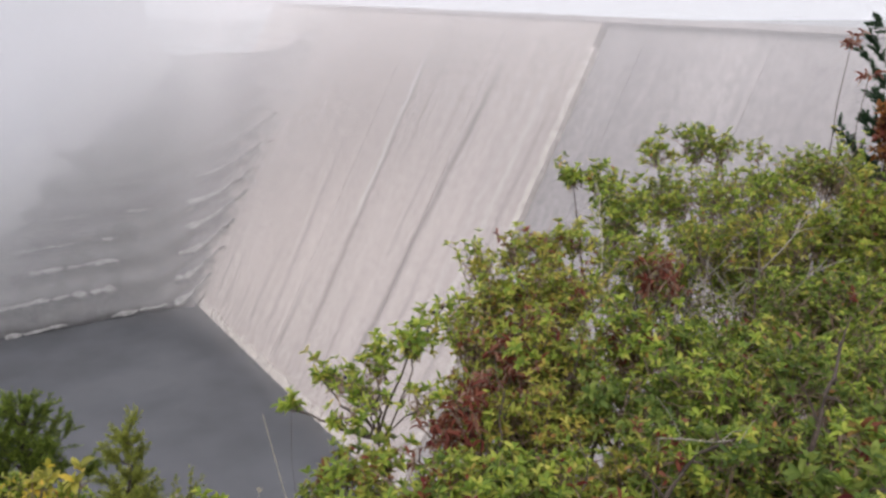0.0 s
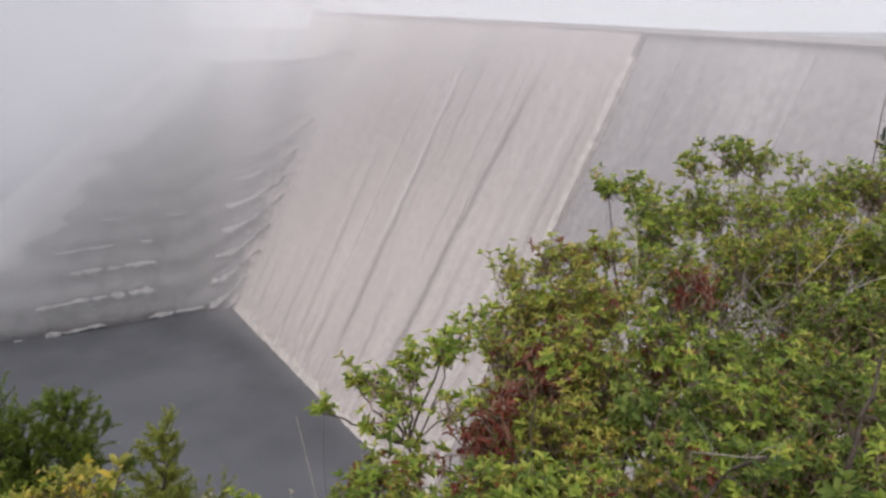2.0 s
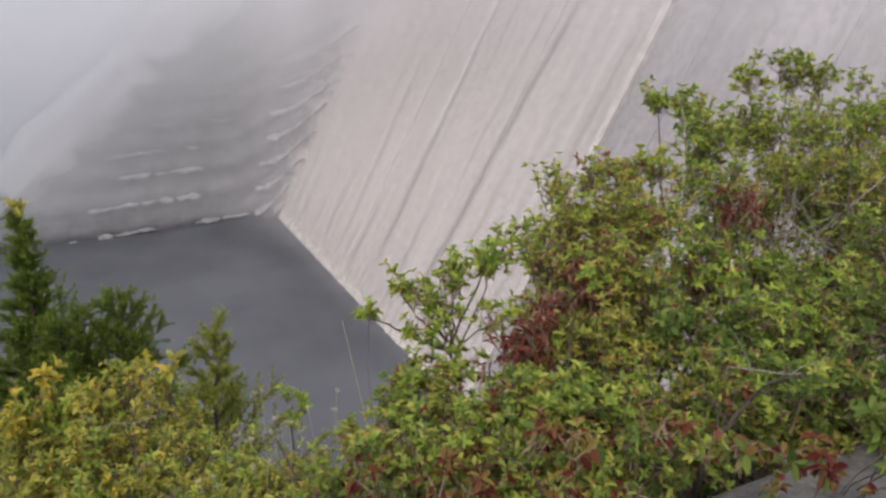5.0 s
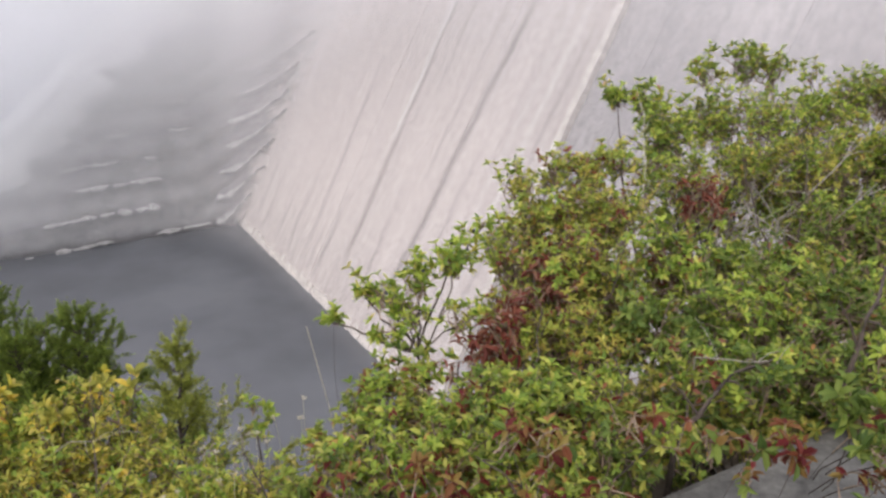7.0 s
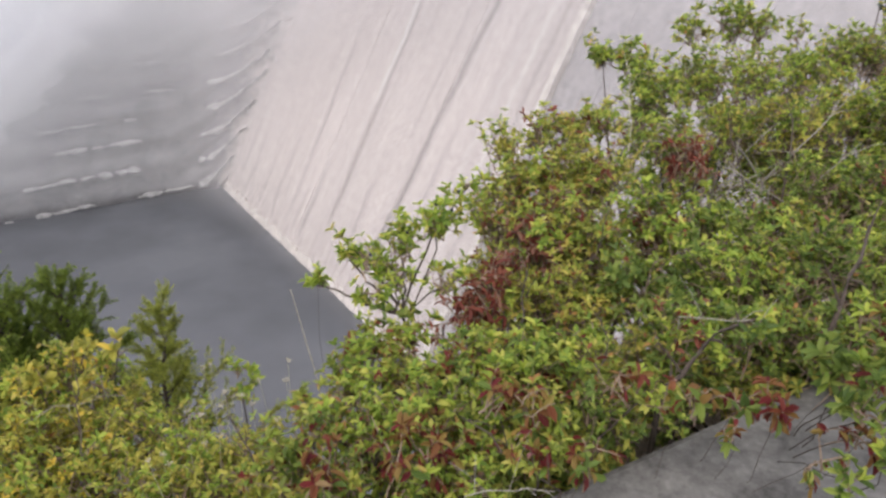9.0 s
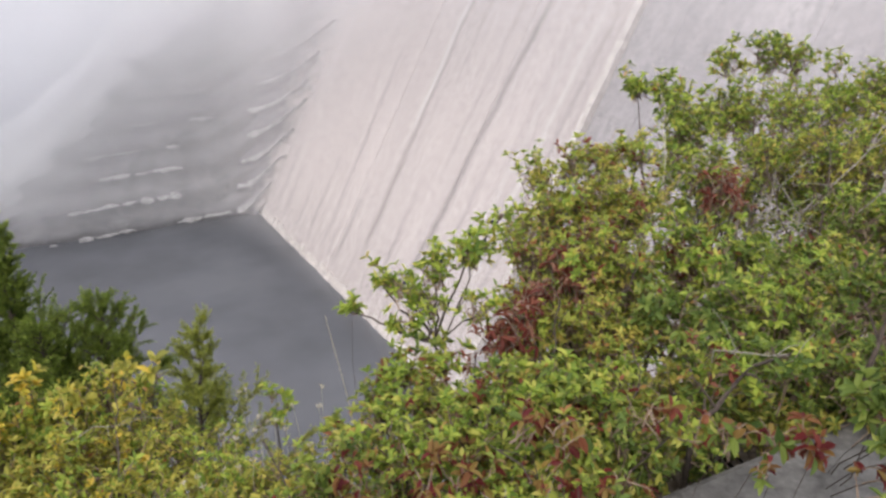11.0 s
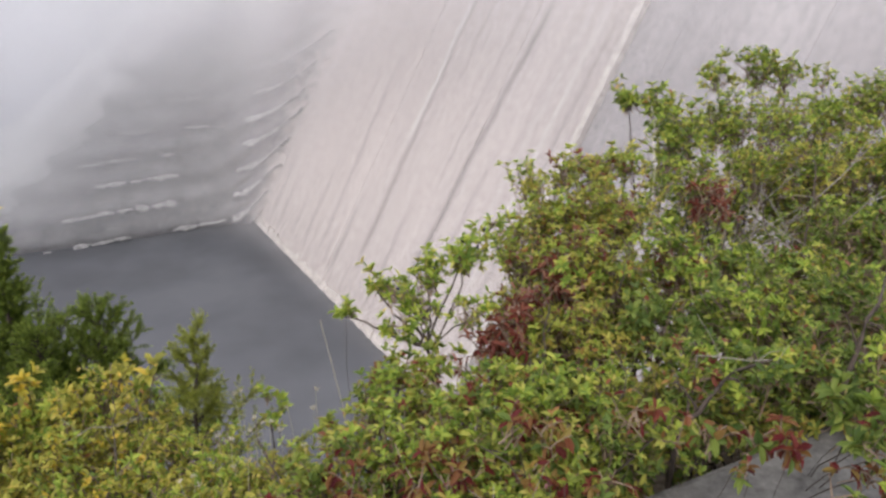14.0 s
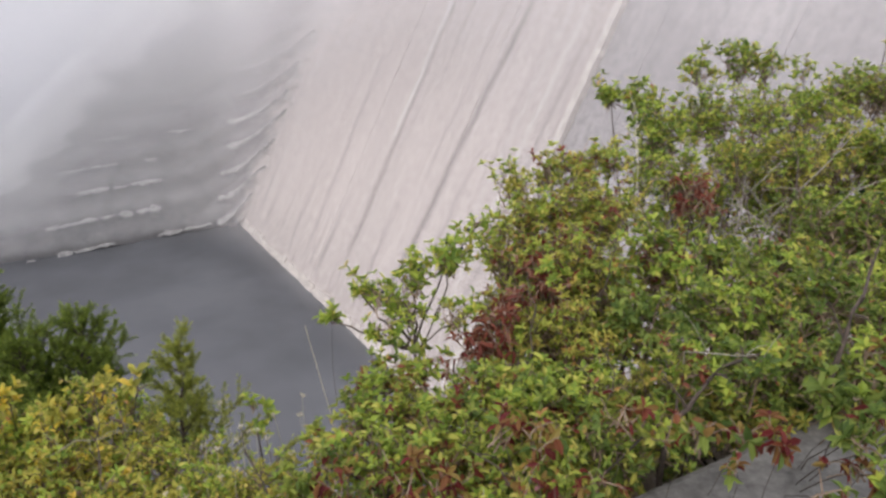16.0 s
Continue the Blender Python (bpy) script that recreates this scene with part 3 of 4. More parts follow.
def shrub(name, label, category, clumps, base, materials, seed, leaf=0.030, aspect=0.52, density=1.0, singles=200, stem_r=0.010, droop=0.1, spread_up=0.35, bark=None, leafless=0.06, upturn=0.5, fill=1, gather=0.35, hub=None, rosette=0.75, inner=0.55, flat=0.85):
    """A shrub: main stems from its foot to each clump, twigs, and leaves in whorls at their tips or strewn along them."""
    rs = np.random.RandomState(seed)
    foot = Vector((base[0], base[1], ground_height(base[0], base[1]) - 0.03))
    ob = thing(name, foot, label, category)
    bark = bark or BARK
    off = np.array(foot)
    stems, thin, places, dirs, ups, kinds, scales = [], [], [], [], [], [], []
    share = np.array([w for _, w in materials])
    crown = [(x, y, z, r, 1.0, True) for x, y, z, r in clumps]
    # thinner inner clumps between crown and foot
    for x, y, z, r in clumps * fill:
        t = rs.uniform(0.25, 0.6)
        crown.append((x + (base[0] - x) * t * 0.6 + rs.uniform(-0.1, 0.1), y + (base[1] - y) * t * 0.4 + rs.uniform(-0.05, 0.2), z + (off[2] - z) * t * 0.7, max(0.12, r * 1.15), inner, False))
    for x, y, z, r, thick, stemmed in crown:
        c = np.array((x, y, z))
        start = off + np.array((rs.uniform(-0.12, 0.12) + gather * (x - base[0]), rs.uniform(-0.1, 0.1) + gather * (y - base[1]), 0))
        start[1] = max(start[1], EDGE_Y + EDGE_SLOPE * start[0] + 0.05)
        start[2] = ground_height(start[0], start[1]) - 0.04
        if hub is not None:
            start = np.array(hub)
        mid = start * 0.5 + c * 0.5 + np.array((rs.uniform(-0.22, 0.22), rs.uniform(-0.12, 0.12), rs.uniform(-0.12, 0.08))) * min(1.0, float(np.linalg.norm(c - start)))
        s = np.linspace(0, 1, 9)[:, None]
        pts = start * (1 - s) ** 2 + 2 * mid * s * (1 - s) + c * s ** 2 + rs.normal(size=(9, 3)) * 0.006
        if stemmed:
            stems.append(tube(pts - off, stem_r * rs.uniform(0.45, 1.0), min(0.0025, stem_r * 0.4), 5))
        count = max(5, int(density * thick * 62 * (r / 0.13) ** 1.7))
        # one clump leans to its own mix of tints
        lean = share * rs.gamma(1.6, 1.0, len(share)) + 1e-6
        lean /= lean.sum()
        vigour = rs.uniform(0.85, 1.15)
        for tw in twigs_in(rs, c, r, pts[5], count, spread_up, flat):
            thin.append(tube(tw - off, 0.0030, 0.0011, 3))
            if rs.uniform() < leafless + 0.05:
                continue
            main = rs.choice(len(share), p=lean)
            grown = vigour * rs.uniform(0.75, 1.2)
            length = np.linalg.norm(tw[-1] - tw[0])
            if rs.uniform() < rosette:
                tips = [(tw[-1], tw[-1] - tw[-2], rs.randint(5, 8))]
                for j in range(1 + int(length / (leaf * 2.2))):
                    k = rs.randint(2, 5)
                    way = tw[k] - tw[k - 1]
                    way = way / (np.linalg.norm(way) + 1e-9)
                    side = way * 0.6 + rs.normal(size=3) * 0.55 + np.array((0, 0, 0.45))
                    end = tw[k] + side * leaf * rs.uniform(0.5, 1.3)
                    thin.append(tube(np.array([tw[k], end]) - off, 0.0012, 0.0007, 3))
                    tips.append((end, side, rs.randint(3, 7)))
                for tip, way, n in tips:
                    way = way / (np.linalg.norm(way) + 1e-9) + np.array((0, 0, 0.5))
                    way /= np.linalg.norm(way)
                    a = np.cross(way, (0.3, 0.9, 0.1))
                    a /= np.linalg.norm(a)
                    b = np.cross(way, a)
                    w = np.arange(n) * (2 * math.pi / n) + rs.uniform(0, 6.28) + rs.normal(size=n) * 0.25
                    open_ = rs.uniform(0.35, 1.0, n)[:, None]
                    d = way * (1 - 0.55 * open_) + (a * np.cos(w)[:, None] + b * np.sin(w)[:, None]) * (0.35 + 0.65 * open_)
                    d[:, 2] -= droop * 0.5
                    places.append(np.repeat(tip[None], n, 0) - way * rs.uniform(0, 0.25, n)[:, None] * leaf)
                    dirs.append(d), ups.append(way + rs.normal(size=(n, 3)) * 0.22)
                    kinds.append(np.where(rs.uniform(size=n) < 0.8, main, rs.choice(len(share), n, p=share)))
                    scales.append(np.full(n, grown))
                continue
            n = max(5, int(length / (leaf * 0.36)))
            t = rs.uniform(0.2, 1.0, n) ** 0.75 * 4.999
            i = np.minimum(t.astype(int), 4)
            p = tw[i] + (tw[i + 1] - tw[i]) * (t - i)[:, None]
            along = tw[i + 1] - tw[i]
            along /= np.linalg.norm(along, axis=1)[:, None] + 1e-9
            d = along * 0.55 + rs.normal(size=(n, 3)) * 0.55
            d[:, 2] += 0.15 - droop
            places.append(p), dirs.append(d), ups.append(rs.normal(size=(n, 3)) * upturn + np.array((0, 0, 1.0)))
            kinds.append(np.where(rs.uniform(size=n) < 0.7, main, rs.choice(len(share), n, p=share)))
            scales.append(np.full(n, grown))
    if hub is not None:
        s = np.linspace(0, 1, 9)[:, None]
        h = np.array(hub)
        pts = off * (1 - s) + h * s + np.array((0.06, 0.02, 0.0)) * (4 * s * (1 - s))
        stems.append(tube(pts - off, stem_r * 1.3, stem_r * 0.8, 6))
    for v, f in stems:
        mesh_object("stem", v, f, bark, ob, smooth=True)
    v, f = merged(thin)
    mesh_object("fine_twig", v, f, TWIG, ob)["kind"] = "stuff"
    P, D, U = np.concatenate(places), np.concatenate(dirs), np.concatenate(ups)
    M = frames_of(D, U)
    n = len(P)
    size = leaf * rs.uniform(0.7, 1.2, n) * np.concatenate(scales)
    width = size * aspect * rs.uniform(0.8, 1.25, n)
    which = np.concatenate(kinds)
    # leaves on the open side of the crown stay single pieces, the rest are joined
    order = np.argsort(P[:, 1] - 0.3 * P[:, 2] + rs.uniform(0, 0.35, n))
    single = np.zeros(n, bool)
    single[order[:singles]] = True
    for k, (mat, _) in enumerate(materials):
        rest = (which == k) & ~single
        if rest.any():
            g = leaves_mesh("foliage", P[rest] - off, M[rest], size[rest], width[rest], mat, ob)
            g["kind"] = "stuff"
        pick = np.where((which == k) & single)[0]
        if len(pick):
            me = bpy.data.meshes.new("leaf")
            shape = LEAF * np.array((1, aspect * 0.5, 1))
            me.from_pydata([tuple(map(float, q)) for q in shape], [], LEAF_FACES)
            me.materials.append(mat)
            for i in pick:
                lf = new("leaf", me)
                lf.parent = ob
                m4 = Matrix(M[i].tolist()).to_4x4() @ Matrix.Diagonal((size[i], width[i] / aspect, size[i], 1))
                m4.translation = Vector((P[i] - off).tolist())
                lf.matrix_basis = m4
    return ob


def juniper(name, label, base, top, spread, seed, material, sprays=60, tips=1.0, taper=0.75):
    """A small conifer: trunk, ascending limbs that fork into feathery sprays of short needles."""
    rs = np.random.RandomState(seed)
    foot = np.array(base, float)
    ob = thing(name, tuple(base), label, "conifer")
    axis = np.array(top) - foot
    height = axis[2]
    s = np.linspace(0, 1, 10)[:, None]
    v, f = tube(axis * s + rs.normal(size=(10, 3)) * 0.008, 0.016 * max(1.0, height), 0.002, 6)
    trunk = mesh_object("trunk", v, f, BARK, ob, smooth=True)
    thin, P, D, U = [], [], [], []

    def needled(a, b, dense):
        n = max(6, int(np.linalg.norm(b - a) * dense))
        t = rs.uniform(0.05, 1.0, n)
        way = (b - a) / (np.linalg.norm(b - a) + 1e-9)
        P.append(a + (b - a) * t[:, None] + rs.normal(size=(n, 3)) * 0.004)
        D.append(way * 0.9 + rs.normal(size=(n, 3)) * 0.42)
        U.append(rs.normal(size=(n, 3)))

    for k in range(sprays):
        h = 0.03 + 0.95 * (k + rs.uniform()) / sprays
        reach = spread * ((1.0 - h) ** taper + 0.05) * rs.uniform(0.4, 1.3)
        az = k * 2.4 + rs.uniform(-0.5, 0.5)
        out = np.array((math.cos(az), math.sin(az), rs.uniform(0.25, 0.9)))
        start = axis * h
        bend = np.array((0, 0, 0.35 * reach))
        q = np.linspace(0, 1, 6)[:, None]
        pts = start + out * reach * q + bend * q ** 2
        v, f = tube(pts, 0.005, 0.001, 4)
        mesh_object("limb", v, f, BARK, trunk)
        for j in range(int(9 + 38 * reach)):
            t = rs.uniform(0.25, 1.0)
            a = start + out * reach * t + bend * t * t
            d = out / np.linalg.norm(out) + rs.normal(size=3) * 0.55 + np.array((0, 0, 0.45))
            b = a + d / np.linalg.norm(d) * rs.uniform(0.04, 0.12) * (0.6 + 0.5 * min(1.5, height)) * (1.1 - 0.55 * h)
            thin.append(tube([a, (a + b) / 2 + rs.normal(size=3) * 0.004, b], 0.0012, 0.0005, 3))
            needled(a, b, 620 * tips)
    needled(axis * 0.9, axis * 1.03, 500)
    v, f = merged(thin)
    mesh_object("fine_twig", v, f, BARK, ob)["kind"] = "stuff"
    P, D, U = np.concatenate(P), np.concatenate(D), np.concatenate(U)
    size = rs.uniform(0.011, 0.022, len(P)) * (0.7 + 0.3 * min(2.5, height))
    leaves_mesh("needles", P, frames_of(D, U), size, size * 0.24, material, ob)["kind"] = "stuff"
    return ob


REACHING = [
    (-0.33, 2.15, 98.83, 0.076), (-0.22, 2.22, 98.84, 0.077), (-0.09, 2.26, 98.91, 0.083),
    (-0.24, 2.12, 98.76, 0.087), (-0.38, 2.16, 98.84, 0.040), (-0.00, 2.41, 98.97, 0.027),
    (-0.46, 2.06, 98.78, 0.028), (-0.30, 2.05, 98.74, 0.053), (-0.05, 2.08, 98.78, 0.071),
]
MIDDLE = [
    (0.14, 2.85, 98.95, 0.093), (0.28, 2.97, 98.96, 0.103), (0.43, 2.98, 98.96, 0.114),
    (0.57, 3.10, 98.97, 0.094), (0.17, 2.68, 98.85, 0.139), (0.34, 2.70, 98.87, 0.160),
    (0.10, 2.52, 98.76, 0.113), (0.51, 2.70, 98.87, 0.160), (0.26, 2.42, 98.77, 0.159),
    (0.43, 2.41, 98.75, 0.179), (0.18, 2.15, 98.69, 0.138), (0.34, 2.05, 98.71, 0.150),
]
TALL = [
    (0.65, 3.73, 99.10, 0.087), (0.78, 3.72, 99.06, 0.109), (0.86, 3.54, 98.94, 0.172),
    (1.10, 3.90, 99.18, 0.095), (1.33, 4.03, 99.19, 0.126), (1.48, 4.02, 99.17, 0.115),
    (1.13, 3.70, 99.00, 0.177), (1.34, 3.61, 99.03, 0.172), (1.71, 4.12, 99.13, 0.065),
    (1.68, 3.83, 99.00, 0.173), (1.94, 4.07, 99.02, 0.171), (2.13, 4.07, 99.02, 0.183),
    (0.87, 3.16, 98.86, 0.182), (1.12, 3.21, 98.93, 0.134), (1.44, 3.31, 98.89, 0.188),
    (1.74, 3.54, 98.88, 0.225), (1.98, 3.52, 98.83, 0.225), (2.16, 3.57, 98.93, 0.265),
    (2.05, 3.24, 98.72, 0.250),
]
LOWER = [
    (0.65, 2.45, 98.80, 0.169), (0.86, 2.54, 98.76, 0.113), (1.09, 2.54, 98.74, 0.144),
    (1.39, 2.80, 98.79, 0.188), (1.59, 2.80, 98.77, 0.188), (0.53, 2.08, 98.74, 0.150),
    (0.72, 2.10, 98.78, 0.150), (0.96, 2.20, 98.74, 0.156), (1.16, 2.22, 98.78, 0.156),
    (1.40, 2.31, 98.71, 0.163), (0.56, 1.76, 98.79, 0.101), (0.73, 1.77, 98.80, 0.116),
    (0.94, 1.87, 98.76, 0.122), (1.10, 1.86, 98.73, 0.122), (1.30, 1.98, 98.74, 0.152),
    (1.57, 2.34, 98.76, 0.172),
]
FRONT = [
    (-0.30, 1.90, 98.67, 0.088), (-0.17, 1.92, 98.69, 0.071), (-0.35, 1.76, 98.62, 0.100),
    (-0.21, 1.77, 98.63, 0.122), (-0.06, 1.79, 98.66, 0.105), (0.07, 1.80, 98.68, 0.105),
    (0.19, 1.72, 98.74, 0.101), (0.33, 1.73, 98.74, 0.101), (-0.38, 1.54, 98.64, 0.096),
    (-0.23, 1.55, 98.64, 0.110), (-0.09, 1.56, 98.66, 0.110), (0.06, 1.57, 98.66, 0.110),
    (0.20, 1.53, 98.70, 0.108), (0.35, 1.56, 98.74, 0.072), (-0.47, 1.42, 98.63, 0.077),
    (-0.30, 1.41, 98.59, 0.091), (-0.13, 1.38, 98.63, 0.089), (0.03, 1.39, 98.64, 0.089),
    (0.45, 1.49, 98.82, 0.057), (0.18, 1.37, 98.70, 0.053),
]
YELLOW = [
    (-1.60, 2.19, 98.21, 0.113), (-1.49, 2.31, 98.23, 0.117), (-1.45, 1.96, 98.20, 0.163),
    (-1.29, 2.08, 98.20, 0.149), (-1.35, 2.33, 98.25, 0.075), (-1.35, 1.74, 98.20, 0.150),
    (-1.16, 1.77, 98.24, 0.141), (-1.74, 2.05, 98.17, 0.179), (-1.61, 1.80, 98.12, 0.166),
]
REDCREEPER = [
    (-0.03, 1.99, 98.71, 0.066), (0.07, 2.03, 98.79, 0.078), (0.15, 2.20, 98.78, 0.077),
    (0.27, 2.31, 98.78, 0.077), (-0.07, 1.92, 98.70, 0.047), (0.37, 2.57, 98.83, 0.072),
    (0.89, 2.96, 98.90, 0.082), (0.84, 2.92, 98.83, 0.068),
]
EDGEVINE = [
    (0.54, 1.41, 98.87, 0.071), (0.63, 1.41, 98.87, 0.058), (0.37, 1.46, 98.87, 0.060),
    (0.31, 1.35, 98.77, 0.052), (0.27, 1.28, 98.75, 0.044), (0.57, 1.29, 98.86, 0.043),
    (0.15, 1.43, 98.82, 0.066), (-0.08, 1.38, 98.75, 0.080), (-0.34, 1.34, 98.68, 0.080),
    (-0.17, 1.37, 98.73, 0.066), (0.06, 1.52, 98.78, 0.070), (0.69, 1.15, 98.91, 0.044),
    (0.80, 1.22, 98.92, 0.068), (0.85, 1.39, 98.93, 0.063), (0.67, 1.32, 98.91, 0.055),
]
UNDERGROWTH = [
    (0.18, 1.76, 98.59, 0.113), (0.36, 1.85, 98.54, 0.119), (0.49, 1.89, 98.60, 0.119),
    (0.59, 1.78, 98.60, 0.097), (0.71, 1.89, 98.59, 0.102), (0.88, 1.91, 98.62, 0.102),
    (1.01, 1.82, 98.66, 0.097), (1.15, 1.83, 98.68, 0.097), (0.27, 1.54, 98.60, 0.088),
    (0.41, 1.62, 98.63, 0.083), (0.12, 1.53, 98.59, 0.088), (-0.02, 1.51, 98.55, 0.088),
]
OLIVE = [
    (-1.08, 1.98, 98.22, 0.115), (-0.92, 1.69, 98.30, 0.127), (-0.89, 1.93, 98.33, 0.074),
    (-0.72, 1.62, 98.37, 0.105), (-0.63, 1.68, 98.47, 0.068), (-1.23, 2.20, 98.21, 0.082),
    (-0.70, 1.89, 98.46, 0.028), (-0.51, 1.46, 98.48, 0.088), (-0.88, 1.81, 98.31, 0.106),
    (-0.70, 1.71, 98.33, 0.102), (-0.56, 1.71, 98.43, 0.075), (-0.49, 1.80, 98.50, 0.059),
    (-0.43, 1.57, 98.47, 0.093), (-0.84, 1.59, 98.33, 0.113), (-0.57, 1.55, 98.45, 0.093),
]
SIDE = [
    (0.78, 1.20, 98.99, 0.050), (0.87, 1.33, 99.02, 0.065), (0.70, 1.06, 98.96, 0.033), (0.77, 1.08, 98.98, 0.046), (0.81, 1.41, 98.96, 0.048), (0.86, 1.20, 98.99, 0.066), (0.98, 1.44, 99.02, 0.075),
]
REDPATCHES = [
    (0.11, 2.15, 98.80, 0.063), (0.21, 2.35, 98.85, 0.067), (0.03, 2.00, 98.74, 0.069), (0.61, 2.47, 98.84, 0.060), (0.31, 2.20, 98.77, 0.055), (0.92, 2.83, 98.87, 0.066),
]

shrub("leafy_shrub", "dense green deciduous shrub with small oval leaves", "shrub", MIDDLE, (0.35, 2.75), [(BRIGHT, 0.33), (GREEN, 0.37), (OLIVE_LEAF, 0.23), (CRIMSON, 0.07)], 11, leaf=0.025, aspect=0.42, density=0.8, inner=0.8, fill=2, leafless=0.10)
shrub("leafy_shrub", "tall green shrub with fine twigs and open crown", "shrub", TALL, (1.45, 3.6), [(BRIGHT, 0.52), (GREEN, 0.14), (OLIVE_LEAF, 0.20), (DEEP, 0.14)], 12, leaf=0.031, aspect=0.36, density=0.66, fill=1, stem_r=0.008, inner=0.6, flat=0.55, leafless=0.14)
shrub("leafy_shrub", "broad fresh green shrub beside the concrete slab", "shrub", LOWER, (1.1, 2.35), [(BRIGHT, 0.28), (GREEN, 0.14), (DEEP, 0.54), (CRIMSON, 0.04)], 13, leaf=0.029, aspect=0.42, density=0.75, inner=0.45, leafless=0.2)
shrub("leafy_shrub", "slender branch-like shrub with pale green leaves over the drop", "shrub", REACHING, (-0.12, 1.97), [(BRIGHT, 0.8), (OLIVE_LEAF, 0.2)], 14, leaf=0.030, aspect=0.38, density=0.85, singles=250, fill=0, hub=(-0.20, 2.03, 98.68), stem_r=0.006)
shrub("leafy_shrub", "low mixed green shrub at the slab's edge", "shrub", FRONT, (0.0, 1.75), [(BRIGHT, 0.58), (GREEN, 0.26), (DEEP, 0.1), (SCARLET, 0.06)], 15, leaf=0.028, aspect=0.44, density=0.85, singles=300, leafless=0.10, inner=0.8)
shrub("undergrowth", "tangled olive green undergrowth beside the slab", "undergrowth", UNDERGROWTH, (0.55, 1.85), [(OLIVE_LEAF, 0.25), (DEEP, 0.5), (GREEN, 0.25)], 36, leaf=0.03, aspect=0.38, fill=2, singles=150, gather=0.8, stem_r=0.006)
shrub("leafy_shoot", "fresh green shoots leaning over the concrete slab", "shoot", SIDE, (1.15, 2.05), [(BRIGHT, 0.2), (DEEP, 0.7), (SCARLET, 0.10)], 37, leaf=0.04, aspect=0.42, density=0.7, singles=200, stem_r=0.003, fill=0, gather=0.6)
shrub("yellow_shrub", "yellowing autumn shrub on the slope", "shrub", YELLOW, (-1.4, 2.0), [(YELLOWING, 0.08), (OLIVE_LEAF, 0.34), (GREEN, 0.16), (BRIGHT, 0.42)], 16, leaf=0.027, aspect=0.46, leafless=0.2, rosette=0.4)
shrub("yellow_shrub", "thin autumn shrub with large bright yellow leaves at its tips", "shrub", [(-1.34, 2.15, 98.44, 0.05), (-1.20, 2.15, 98.45, 0.035), (-1.68, 2.12, 98.40, 0.04), (-1.49, 2.1, 98.35, 0.05), (-1.27, 2.1, 98.33, 0.05), (-1.74, 1.98, 98.30, 0.06)], (-1.42, 2.1), [(YELLOWING, 0.65), (OLIVE_LEAF, 0.35)], 38, leaf=0.042, aspect=0.52, density=0.8, singles=120, stem_r=0.004, fill=0, rosette=0.6, leafless=0.25)
shrub("olive_shrub", "olive green shrub with small leaves and seed heads", "shrub", OLIVE, (-0.85, 1.8), [(OLIVE_LEAF, 0.5), (BRIGHT, 0.5)], 17, leaf=0.025, aspect=0.38, gather=0.7, rosette=0.5, density=0.85)
shrub("red_creeper", "maroon autumn creeper climbing through the green shrub", "creeper", REDCREEPER + REDPATCHES, (0.2, 2.3), [(CRIMSON, 1.0)], 18, leaf=0.038, aspect=0.34, droop=0.7, spread_up=0.0, fill=0, density=0.7, rosette=0.0)
shrub("red_vine", "scarlet and orange autumn vine along the slab edge", "vine", EDGEVINE, (0.35, 1.62), [(SCARLET, 0.76), (DEEP, 0.24)], 19, leaf=0.040, aspect=0.42, droop=0.9, density=0.38, rosette=0.2, singles=280, stem_r=0.0018, gather=0.93, fill=0)

juniper("juniper", "young green juniper with a thin pointed feathery top on the slope", (-2.50, 3.10, 97.0), (-2.54, 3.34, 98.50), 0.58, 21, NEEDLE, 84, 0.8, 2.3)
juniper("juniper", "small bushy green juniper on the slope", (-2.05, 3.10, 96.9), (-2.05, 3.28, 98.10), 0.60, 22, NEEDLE, 66, 0.8, 1.0)
juniper("juniper", "low spreading green juniper on the slope", (-2.30, 2.98, 96.9), (-2.28, 3.12, 98.03), 0.70, 25, NEEDLE, 66, 0.8, 1.0)
juniper("juniper", "sparse green juniper with a few bare limbs on the slope", (-2.95, 3.05, 96.9), (-2.98, 3.2, 98.02), 0.34, 26, NEEDLE, 24, 0.5, 1.2)
juniper("juniper", "slim light green juniper on the slope", (-1.36, 2.62, 97.2), (-1.31, 2.77, 98.28), 0.46, 23, NEEDLE_PALE, 46, 0.6, 1.4)
juniper("cedar", "dark green cedar tree beyond the shrubs", (3.68, 6.10, 95.5), (3.62, 6.22, 100.2), 0.72, 24, NEEDLE_DARK, 120, 1.3)

# ---- concrete slab underfoot ----
bm = bmesh.new()
n = 40
rowsv = []
for k in range(n + 1):
    x = -6.0 + 14.0 * k / n
    ye = EDGE_Y + EDGE_SLOPE * x + 0.015 * noise.noise((x * 6, 0, 0)) + 0.01 * noise.noise((x * 23, 1, 0))
    prof = [(-5.0, SLAB_Z), (ye - 1.0, SLAB_Z), (ye - 0.25, SLAB_Z), (ye - 0.03, SLAB_Z - 0.002), (ye - 0.006, SLAB_Z - 0.012), (ye, SLAB_Z - 0.035), (ye, SLAB_Z - 0.5)]
    rowsv.append([bm.verts.new((x, y if y > -4.99 else ye - 6, z + 0.004 * noise.noise((x * 3, y * 3, 5)))) for y, z in prof])
for a, b in zip(rowsv, rowsv[1:]):
    for i in range(len(a) - 1):
        bm.faces.new((a[i], b[i], b[i + 1], a[i + 1]))
me = bpy.data.meshes.new("concrete_slab")
bm.to_mesh(me)
bm.free()
me.materials.append(SLAB)
tagged(new("concrete_slab", me), "weathered grey concrete slab edge under the shrubs", "slab", kind="structure")


